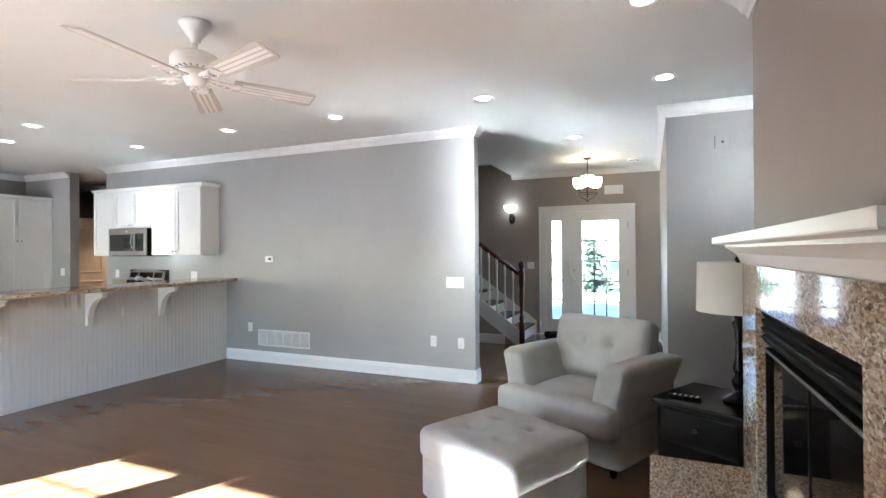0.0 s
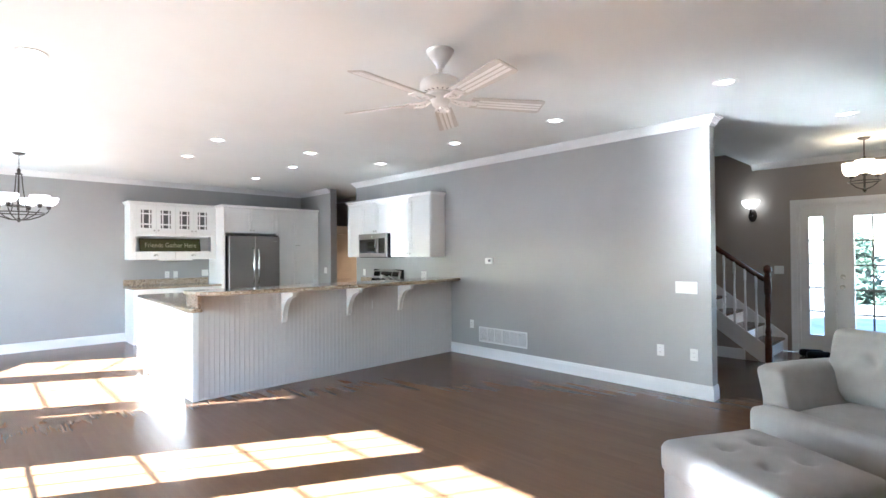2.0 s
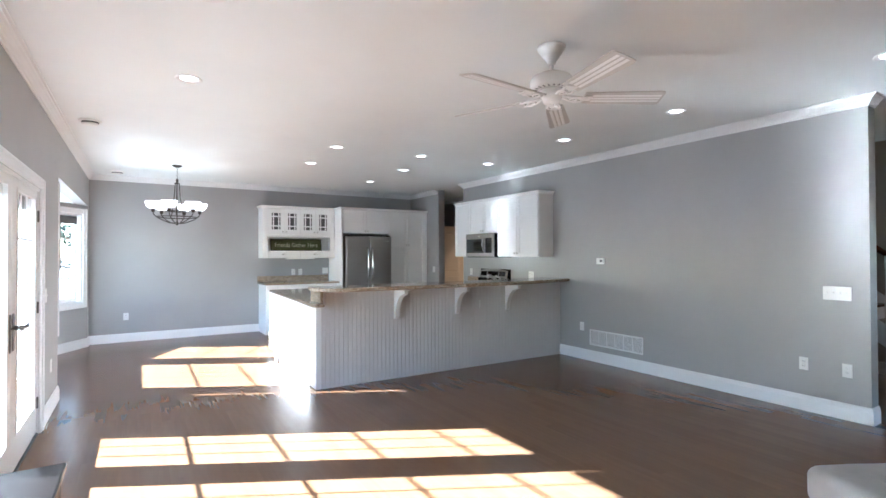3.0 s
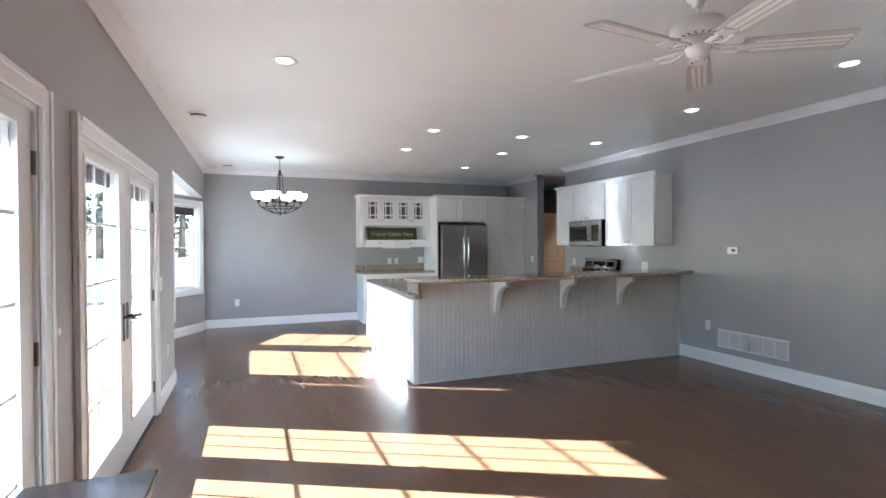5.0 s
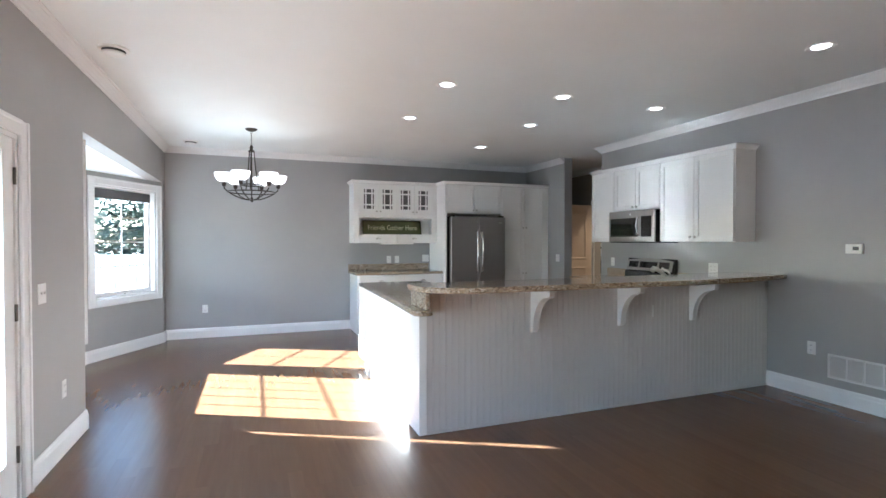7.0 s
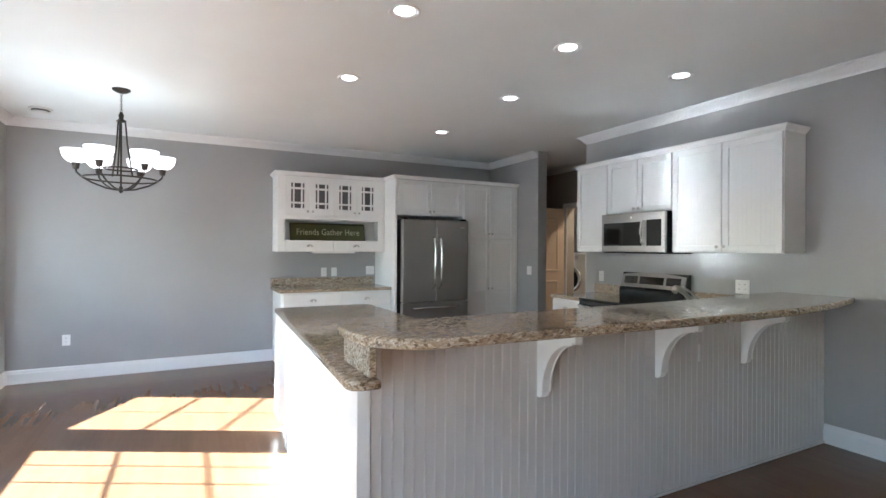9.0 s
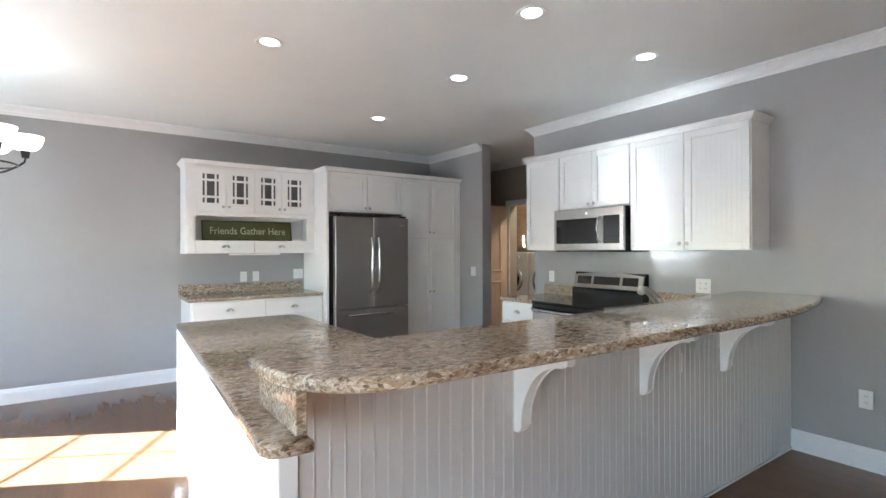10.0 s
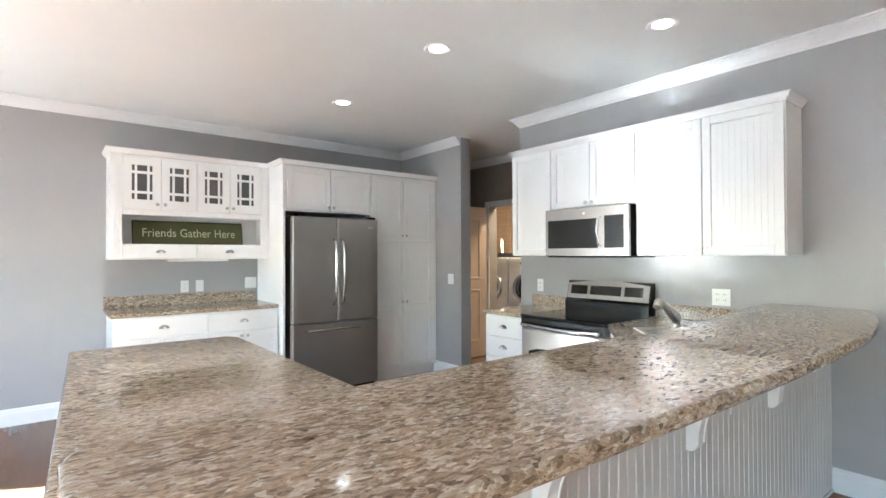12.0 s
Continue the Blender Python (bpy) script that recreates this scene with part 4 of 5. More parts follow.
for i in range(4):
    x0 = 0.088 + dw / 2 * i
    x1 = x0 + dw / 2
    za, zb = sh2 + 0.022, hz1 - 0.022
    cx, cz = (x0 + x1) / 2, (za + zb) / 2 + 0.012
    d = bmesh.new()
    vx = [x0 + 0.002, cx - 0.078, cx - 0.056, cx - 0.038, cx + 0.038, cx + 0.056, cx + 0.078, x1 - 0.002]
    vz = [za + 0.002, cz - 0.150, cz - 0.098, cz - 0.076, cz + 0.076, cz + 0.098, cz + 0.150, zb - 0.002]
    for m_ in range(7):
        for n_ in range(7):
            if m_ % 2 == 1 and n_ % 2 == 1:
                continue
            add_box(d, vx[m_], vx[m_ + 1], -0.022, -0.002, vz[n_], vz[n_ + 1])
    bmesh.ops.remove_doubles(d, verts=d.verts[:], dist=0.0001)
    dd = part("door", d, M_CAB, hu)
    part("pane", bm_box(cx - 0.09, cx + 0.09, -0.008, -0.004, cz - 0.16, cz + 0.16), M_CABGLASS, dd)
    knob(dd, x1 - 0.03 if i % 2 == 0 else x0 + 0.03, za + 0.05)
part("rail", bm_box(0.089, W_H - 0.089, -0.014, 0.02, sh2 - 0.024, sh2 + 0.020, 0.003), M_CAB, hu)
cornice(hu, [(W_H, -0.013), (0, -0.013), (0, 0.358)], hz1)
part("under_light", bm_box(0.45, 0.98, 0.10, 0.20, hz0 - 0.022, hz0 - 0.001, 0.006), M_PLATE, hu, "white under-cabinet light")
sg = thing("sign", (2.205, 10.10, 1.4905), 0, "olive green wooden sign lettered Friends Gather Here", "sign")
bd = part("board", moved(bm_box(0, 0.955, 0, 0.016, 0, 0.225, 0.004), Matrix.Rotation(radians(-14), 4, "X")), M_SIGN, sg)
rim = bmesh.new()
for q in ((0, 0.955, -0.003, 0.001, 0.217, 0.225), (0, 0.955, -0.003, 0.001, 0, 0.008), (0, 0.008, -0.003, 0.001, 0.008, 0.217), (0.947, 0.955, -0.003, 0.001, 0.008, 0.217)):
    add_box(rim, *q)
part("painted_edge", moved(rim, Matrix.Rotation(radians(-14), 4, "X")), M_DARKWOOD, sg)
tc = bpy.data.curves.new("sign_text", "FONT")
tc.body = "Friends Gather Here"
tc.size, tc.extrude, tc.align_x, tc.space_character = 0.115, 0.0012, "CENTER", 1.02
to = bpy.data.objects.new("lettering_source", tc)
scene.collection.objects.link(to)
tm = bpy.data.meshes.new_from_object(to.evaluated_get(bpy.context.evaluated_depsgraph_get()))
bpy.data.objects.remove(to)
tm.materials.clear()
tm.materials.append(M_SIGNTEXT)
tw = max(v.co.x for v in tm.vertices) - min(v.co.x for v in tm.vertices)
tm.transform(Matrix.Rotation(radians(-14), 4, "X") @ Matrix.Translation((0.480, -0.004, 0.072)) @ Matrix.Rotation(radians(90), 4, "X") @ Matrix.Diagonal((0.80 / tw, 1.0, 1.0, 1.0)))
lt_ = new("lettering", tm)
lt_.parent = sg
tagged(lt_, "cream hand-painted lettering")

# tall panel, fridge, bridge cabinet, pantry
tp = thing("tall_panel", (3.366, 9.555, 0), 0, "white tall side panel beside the refrigerator", "cabinet panel")
part("panel", bm_box(0, 0.026, 0, 0.733, 0, 2.262, 0.002), M_CAB, tp)
cornice(tp, [(0, 0.36), (0, -0.001), (0.026, -0.001)][::-1], 2.262)
br = thing("bridge_cabinet", (3.394, 9.58, 0), 0, "white two-door cabinet above the refrigerator", "cabinet")
cab_body(br, 0.936, 0.708, 1.815, 2.262)
cab_door(br, 0.014, 0.468, 1.83, 2.25, (0.44, 1.865))
cab_door(br, 0.468, 0.922, 1.83, 2.25, (0.496, 1.865))
cornice(br, [(0.936, -0.024), (0, -0.024)], 2.262)
fr = thing("refrigerator", (3.404, 9.40, 0), 0, "stainless french-door refrigerator with a bottom freezer", "refrigerator")
part("case", bm_box(0.004, 0.912, 0.075, 0.86, 0.03, 1.765, 0.006), M_BLACKMETAL, fr)
for i, (x0, x1) in enumerate(((0.0, 0.456), (0.460, 0.916))):
    d = part("door", bm_box(x0, x1, 0.0, 0.072, 0.735, 1.755, 0.012, 3), M_STEEL, fr)
    x = 0.415 if i == 0 else 0.501
    part("handle", tube([(x, 0.0, 0.90), (x, -0.045, 0.93), (x, -0.062, 1.05), (x, -0.066, 1.22), (x, -0.062, 1.39), (x, -0.045, 1.51), (x, 0.0, 1.54)], [0.012, 0.013, 0.013, 0.013, 0.013, 0.013, 0.012], 10), M_CHROME, d, "long curved chrome handle")
d = part("freezer_drawer", bm_box(0.0, 0.916, 0.0, 0.072, 0.075, 0.728, 0.012, 3), M_STEEL, fr)
part("handle", tube([(0.13, 0.0, 0.66), (0.15, -0.045, 0.665), (0.458, -0.058, 0.672), (0.766, -0.045, 0.665), (0.786, 0.0, 0.66)], 0.012, 10), M_CHROME, d, "wide chrome freezer handle")
part("badge", bm_box(0.80, 0.86, -0.002, 0.001, 1.66, 1.675), M_NICKEL, fr)
part("foot_grille", bm_box(0.01, 0.906, 0.05, 0.09, 0.0, 0.07), M_BLACKMETAL, fr)
for x in (0.02, 0.85):
    part("hinge_cover", bm_box(x, x + 0.05, 0.02, 0.12, 1.757, 1.778, 0.005), M_BLACKMETAL, fr)
pn = thing("pantry_cabinet", (4.334, 9.58, 0), 0, "tall white pantry cabinet with four beadboard doors", "cabinet")
cab_body(pn, 0.882, 0.708, 0, 2.262, 0.0, 0.11)
for a, b, k in ((0.012, 0.418, 0.39), (0.418, 0.825, 0.446)):
    cab_door(pn, a, b, 1.545, 2.25, (k, 1.60))
    cab_door(pn, a, b, 0.125, 1.535, (k, 0.86), split=0.80)
part("filler_strip", bm_box(0.828, 0.882, -0.012, -0.0005, 0.11, 2.26, 0.002), M_CAB, pn)
cornice(pn, [(0.882, -0.024), (0, -0.024)], 2.262)


# ---- ceiling fixtures ----
def recessed_light(x, y):
    c = thing("recessed_light", (x, y, H), 0, "lit round recessed ceiling light with a white rim", "ceiling light", "recessed lights")
    ring = lathe([(0.088, -0.001), (0.090, -0.006), (0.082, -0.010), (0.066, -0.0015), (0.062, -0.0006)], 28, False)
    part("rim", ring, M_TRIM, c)
    part("lens", moved(lathe([(0.050, -0.0035), (0.056, -0.001)], 28), Matrix.Identity(4)), M_CAN, c)


for x, y in ((4.275, 3.38), (4.305, 1.89), (2.19, 7.56), (2.155, 6.38), (3.57, 7.40), (3.28, 6.34), (4.375, 6.34), (4.235, 4.72), (3.605, 8.78), (0.44, 4.73), (0.42, 3.36),
             (4.37, 0.48), (3.06, 0.615), (6.10, 1.38)):
    recessed_light(x, y)


def smoke_alarm(x, y):
    c = thing("smoke_alarm", (x, y, H), 0, "round white smoke alarm on the ceiling", "smoke alarm")
    part("base", lathe([(0.088, -0.016), (0.094, -0.011), (0.094, -0.001)], 26), M_PLATE, c)
    part("slots", lathe([(0.068, -0.030), (0.072, -0.016)], 26), M_VENT, c)
    part("cap", lathe([(0.03, -0.044), (0.064, -0.040), (0.072, -0.0305)], 26), M_PLATE, c)


for x, y in ((-0.265, 6.47), (-0.15, 9.75), (7.87, 0.80)):
    smoke_alarm(x, y)

# fan
fan = thing("ceiling_fan", (2.320, 2.952, H), 0, "white five-blade ceiling fan at rest with panelled blades", "ceiling fan")
part("canopy", lathe([(0.018, -0.118), (0.026, -0.112), (0.030, -0.092), (0.052, -0.066), (0.056, -0.060), (0.056, -0.052), (0.068, -0.044), (0.070, -0.026), (0.084, -0.020), (0.088, -0.001)], 28), M_FAN, fan)
part("downrod", lathe([(0.013, -0.17), (0.013, -0.09)], 14), M_FAN, fan)
part("motor", lathe([(0.050, -0.272), (0.118, -0.266), (0.132, -0.250), (0.132, -0.215), (0.120, -0.192), (0.085, -0.175), (0.030, -0.195)], 32), M_FAN, fan)
for i in range(20):
    a = 2 * math.pi * i / 20
    part("vent_slot", moved(bm_box(-0.003, 0.003, -0.012, 0.012, -0.0012, 0.0012), Matrix.Translation((0.098 * math.cos(a), 0.098 * math.sin(a), -0.269)) @ Matrix.Rotation(a - math.pi / 2, 4, "Z")), M_VENT, fan)
part("hub", lathe([(0.020, -0.362), (0.050, -0.352), (0.062, -0.320), (0.062, -0.295), (0.080, -0.288), (0.080, -0.273)], 28), M_FAN, fan)
part("cap", lathe([(0.006, -0.372), (0.012, -0.368), (0.012, -0.360)], 12), M_FAN, fan)
for k in range(5):
    a = radians(40.7 + 72 * k)
    m = Matrix.Rotation(a, 4, "Z") @ Matrix.Translation((0, 0, -0.325))
    arm = bmesh.new()
    for s in (-1, 1):
        join(arm, tube([(0.07, s * 0.012, 0.012), (0.11, s * 0.030, 0.0), (0.155, s * 0.045, -0.006), (0.19, s * 0.030, -0.004), (0.21, s * 0.045, 0.0)], 0.008, 8))
    join(arm, tube([(0.135 + 0.024 * math.cos(t), 0.024 * math.sin(t), -0.004) for t in [2 * math.pi * i / 12 for i in range(12)]], 0.006, 6, True))
    join(arm, bm_box(0.185, 0.245, -0.045, 0.045, -0.004, 0.003, 0.002))
    iron = part("blade_iron", moved(arm, m), M_FAN, fan)
    tip = m @ Matrix.Rotation(radians(-14), 4, "X")
    out = [(0.20, -0.058), (0.66, -0.076), (0.684, -0.070), (0.690, -0.056), (0.690, 0.056), (0.684, 0.070), (0.66, 0.076), (0.20, 0.058)]
    blade = part("blade", moved(extrude(out, 0.006, "z", 0.003), tip), M_BLADE, fan)
    for s in (-0.030, 0.0, 0.030):
        part("blade_rib", moved(bm_box(0.25, 0.675, s - 0.010, s + 0.010, 0.0006, 0.003, 0.001), tip), M_FAN, blade)

# dining chandelier
ch = thing("chandelier", (0.60, 8.72, H), 0, "dark bronze six-light chandelier with frosted glass bowls", "chandelier")
part("canopy", lathe([(0.012, -0.034), (0.040, -0.026), (0.066, -0.010), (0.068, -0.001)], 24), M_BRONZE, ch)
chain = bmesh.new()
for i in range(7):
    z = -0.045 - i * 0.022
    ring = [(0.007 * math.cos(t), 0.0, 0.015 * math.sin(t)) for t in [2 * math.pi * j / 10 for j in range(10)]]
    join(chain, moved(tube(ring, 0.0022, 6, True), Matrix.Translation((0, 0, z)) @ Matrix.Rotation(radians(90 * (i % 2)), 4, "Z")))
part("chain", chain, M_BRONZE, ch)
part("top_hub", lathe([(0.010, -0.275), (0.036, -0.268), (0.036, -0.258), (0.016, -0.245), (0.020, -0.215), (0.010, -0.19)], 18), M_BRONZE, ch)
for k in range(3):
    a = radians(120 * k + 20)
    u, v = math.cos(a), math.sin(a)
    part("stay", tube([(0.030 * u, 0.030 * v, -0.262), (0.045 * u, 0.045 * v, -0.45), (0.085 * u, 0.085 * v, -0.72)], 0.006, 8), M_BRONZE, ch)
part("stem", tube([(0, 0, -0.27), (0, 0, -0.84)], 0.007, 10), M_BRONZE, ch)
for r, z in ((0.262, -0.745), (0.120, -0.66)):
    part("ring", tube([(r * math.cos(t), r * math.sin(t), z) for t in [2 * math.pi * i / 40 for i in range(40)]], 0.007, 8, True), M_BRONZE, ch)
part("finial", lathe([(0.004, -0.862), (0.014, -0.85), (0.022, -0.835), (0.014, -0.815), (0.008, -0.80)], 16), M_BRONZE, ch)
for k in range(6):
    a = radians(60 * k + 8)
    u, v = math.cos(a), math.sin(a)
    arm = part("arm", tube([(r * u, r * v, z) for r, z in ((0.0, -0.835), (0.10, -0.825), (0.20, -0.785), (0.262, -0.745), (0.296, -0.712), (0.300, -0.685))], 0.007, 8), M_BRONZE, ch)
    m = Matrix.Translation((0.300 * u, 0.300 * v, -0.675))
    part("socket_cup", moved(lathe([(0.018, -0.012), (0.022, 0.0), (0.026, 0.030), (0.034, 0.036)], 18), m), M_BRONZE, ch)
    part("bowl", moved(lathe([(0.030, 0.036), (0.060, 0.048), (0.085, 0.075), (0.098, 0.110), (0.102, 0.140), (0.098, 0.140), (0.080, 0.085), (0.028, 0.045)], 28), m), M_BOWL, ch, "lit frosted glass bowl")

# entry pendant
pe = thing("pendant_light", (7.48, 1.40, H), 0, "bronze three-light entry pendant with frosted shades", "pendant light")
part("canopy", lathe([(0.012, -0.028), (0.045, -0.02), (0.062, -0.001)], 22), M_BRONZE, pe)
part("chain", tube([(0, 0, -0.02), (0.004, 0, -0.09), (-0.003, 0, -0.16), (0, 0, -0.22)], 0.006, 8), M_BRONZE, pe)
part("stem", lathe([(0.010, -0.58), (0.012, -0.42), (0.020, -0.30), (0.030, -0.27), (0.012, -0.22)], 14), M_BRONZE, pe)
part("finial", lathe([(0.004, -0.625), (0.020, -0.605), (0.012, -0.58)], 14), M_BRONZE, pe)
part("ring", tube([(0.145 * math.cos(t), 0.145 * math.sin(t), -0.50) for t in [2 * math.pi * i / 30 for i in range(30)]], 0.006, 8, True), M_BRONZE, pe)
for k in range(3):
    a = radians(120 * k + 67)
    u, v = math.cos(a), math.sin(a)
    part("arm", tube([(r * u, r * v, z) for r, z in ((0.0, -0.595), (0.08, -0.56), (0.145, -0.50), (0.13, -0.44))], 0.007, 8), M_BRONZE, pe)
    m = Matrix.Translation((0.13 * u, 0.13 * v, -0.44))
    part("socket_cup", moved(lathe([(0.02, -0.01), (0.03, 0.02)], 16), m), M_BRONZE, pe)
    part("shade", moved(lathe([(0.035, 0.018), (0.065, 0.035), (0.084, 0.08), (0.088, 0.165), (0.083, 0.165), (0.06, 0.05)], 24), m), M_PENDANT, pe, "lit frosted glass shade")

# stair sconce
sc = thing("wall_sconce", (XF, 2.78, 1.95), 0, "dark bronze wall sconce with a glowing bowl", "wall lamp")
part("back_plate", moved(lathe([(0.055, 0), (0.055, 0.012), (0.035, 0.024)], 24), Matrix.Rotation(radians(-90), 4, "Y") @ Matrix.Diagonal((1.7, 1, 1, 1))), M_BRONZE, sc)
part("arm", tube([(-0.01, 0, 0.0), (-0.08, 0, -0.02), (-0.11, 0, 0.06), (-0.11, 0, 0.12)], 0.012, 10), M_BRONZE, sc)
part("bowl", moved(lathe([(0.03, 0.10), (0.075, 0.125), (0.105, 0.17), (0.115, 0.215), (0.110, 0.215), (0.06, 0.13)], 26), Matrix.Translation((-0.11, 0, 0))), M_SCONCE, sc, "glowing frosted bowl")


# ---- plates and vents ----
def wall_plate(at, turn, w, h, kind_, label, category):
    """A cover plate; local x along the wall, -y into the room."""
    p = thing("wall_plate" if kind_ != "outlet" else "wall_outlet", at, turn, label, category)
    part("plate", bm_box(-w / 2, w / 2, -0.006, -0.0005, -h / 2, h / 2, 0.0025), M_PLATE, p)
    n = max(1, round(w / 0.05) if w > 0.1 else 1)
    for i in range(n):
        cx = (i - (n - 1) / 2) * 0.046
        if kind_ == "outlet":
            for z in (-0.02, 0.02):
                s = part("socket", bm_box(cx - 0.016, cx + 0.016, -0.0085, -0.0055, z - 0.014, z + 0.014, 0.003), M_PLATE, p)
                for dx in (-0.006, 0.006):
                    part("slot", bm_box(cx + dx - 0.0012, cx + dx + 0.0012, -0.0092, -0.0084, z - 0.004, z + 0.006), M_VENT, s)
        else:
            part("toggle", bm_box(cx - 0.005, cx + 0.005, -0.016, -0.0055, -0.004, 0.012, 0.002), M_PLATE, p)
    return p


OUT, SW = "white duplex wall outlet", "white light switch plate"
for at, turn in (((XE, 2.78, 0.42), -90), ((XE, 2.46, 0.415), -90), ((XE, 5.38, 0.437), -90), ((XE, 7.97, 1.10), -90), ((-0.04, YN, 0.413), 0), ((2.665, YN, 1.085), 0),
                 ((XW, 6.36, 0.416), 90)):
    wall_plate(at, turn, 0.072, 0.115, "outlet", OUT, "outlet")
wall_plate((XE, 6.385, 1.088), -90, 0.118, 0.115, "outlet", "white double wall outlet beside the range", "outlet")
wall_plate((2.80, YN, 1.085), 0, 0.072, 0.115, "switch", SW, "switch")
wall_plate((3.295, YN, 1.10), 0, 0.118, 0.115, "switch", "white double switch plate", "switch")
wall_plate((XE, 2.525, 1.063), -90, 0.205, 0.118, "switch", "white four-gang light switch plate", "switch")
wall_plate((XE, 9.29, 1.11), -90, 0.10, 0.118, "switch", SW, "switch")
wall_plate((XW, 6.02, 1.07), 90, 0.118, 0.118, "switch", "white double light switch plate", "switch")
dim = wall_plate((XW, 3.515, 1.06), 90, 0.072, 0.118, "switch", "white rotary dimmer switch", "switch")
part("dial", moved(lathe([(0.018, 0), (0.018, 0.014), (0.015, 0.022)], 18), Matrix.Translation((0, -0.006, 0)) @ Matrix.Rotation(radians(90), 4, "X")), M_PLATE, dim)
wall_plate((XF, 2.46, 1.15), -90, 0.118, 0.115, "switch", "double switch plate by the front door", "switch")
pl = thing("cover_plate", (XE, 0.0, 2.34), -90, "wall-coloured blank plate high on the wall", "cover plate")
part("plate", bm_box(-0.055, 0.055, -0.005, -0.0005, -0.06, 0.06, 0.0025), M_WALL, pl)
part("plug", bm_box(-0.010, 0.010, -0.007, -0.0045, -0.012, 0.012, 0.002), M_VENT, pl)
part("slit", bm_box(-0.062, -0.056, -0.004, -0.0005, -0.055, 0.055), M_VENT, pl)
sp = thing("cover_plate", (XF, 1.12, 2.36), -90, "cream chime box above the front door", "door chime")
part("box", bm_box(-0.14, 0.14, -0.05, -0.001, -0.07, 0.07, 0.01, 2), M_PLATE, sp)
th = thing("thermostat", (XE, 5.05, 1.315), -90, "small white wall thermostat with a grey display", "thermostat")
part("case", bm_box(-0.062, 0.062, -0.026, -0.0005, -0.040, 0.040, 0.006, 2), M_PLATE, th)
part("display", bm_box(-0.005, 0.038, -0.0275, -0.0255, -0.012, 0.018), M_VENT, th)
vt = thing("return_vent", (XE, 4.84, 0.313), -90, "white return-air vent grille with six panels", "air vent")
part("backing", bm_box(-0.39, 0.39, -0.004, -0.0005, -0.09, 0.09), M_VENT, vt)
bm = bmesh.new()
for q in ((-0.405, 0.405, 0.085, 0.103), (-0.405, 0.405, -0.103, -0.085), (-0.405, -0.388, -0.085, 0.085), (0.388, 0.405, -0.085, 0.085)):
    join(bm, bm_box(q[0], q[1], -0.012, -0.0005, q[2], q[3], 0.003))
part("surround", bm, M_TRIM, vt)
for i in range(1, 6):
    x = -0.388 + 0.776 * i / 6
    part("mullion", bm_box(x - 0.006, x + 0.006, -0.011, -0.004, -0.085, 0.085, 0.002), M_TRIM, vt)
for i in range(17):
    z = -0.080 + 0.010 * i
    part("slat", moved(bm_box(-0.387, 0.387, -0.0035, 0.0035, -0.0012, 0.0012), Matrix.Translation((0, -0.0075, z)) @ Matrix.Rotation(radians(38), 4, "X")), M_TRIM, vt)

# ---- armchair, ottoman, tables, lamp ----
ac = thing("armchair", (3.92, 1.005, 0), 0, "pale grey upholstered armchair with a tufted back", "armchair", "seat and matching ottoman")
ac.rotation_euler = (0, 0, math.atan2(0.43, -0.90) + math.pi / 2)
part("base", moved(rounded(0.86, 0.76, 0.27, 0.03, 8), Matrix.Translation((0, 0.03, 0.05))), M_FABRIC, ac)
for s in (-1, 1):
    arm = rounded(0.20, 0.80, 0.40, 0.055, 10, 0.012)
    for v in arm.verts:
        if v.co.z > 0.2:
            v.co.x += s * (0.060 + 0.03 * v.co.y) * (v.co.z - 0.2) / 0.2
            v.co.z += 0.02 * (-v.co.y)
    part("arm", moved(arm, Matrix.Translation((s * 0.345, 0.02, 0.285))), M_FABRIC, ac)
seat = rounded(0.56, 0.66, 0.19, 0.065, 14, 0.028)
part("seat_cushion", moved(seat, Matrix.Translation((0, -0.03, 0.265))), M_FABRIC, ac)
part("seat_front", moved(rounded(0.88, 0.17, 0.20, 0.055, 12, 0.012), Matrix.Translation((0, -0.41, 0.258))), M_FABRIC, ac, "rounded front roll of the seat cushion")
back = rounded(0.75, 0.46, 0.20, 0.065, 28, 0.035, [(-0.11, 0.02, 0.055, 0.05), (0.11, 0.02, 0.055, 0.05)])
part("back_cushion", moved(back, Matrix.Translation((0, 0.28, 0.62)) @ Matrix.Rotation(radians(76), 4, "X") @ Matrix.Translation((0, 0.04, -0.02))), M_FABRIC, ac, "tufted grey back cushion")
part("back_rest", moved(rounded(0.70, 0.18, 0.50, 0.06, 10), Matrix.Translation((0, 0.37, 0.26))), M_FABRIC, ac)
for x in (-0.11, 0.11):
    part("button", moved(lathe([(0.012, 0), (0.010, 0.006), (0.003, 0.008)], 12), Matrix.Translation((x, 0.145, 0.69)) @ Matrix.Rotation(radians(80), 4, "X")), M_FABRIC, ac)
for x in (-0.36, 0.36):
    for y in (-0.30, 0.36):
        part("leg", moved(lathe([(0.018, 0), (0.028, 0.06)], 12), Matrix.Translation((x, y, 0.0))), M_DARKWOOD, ac)

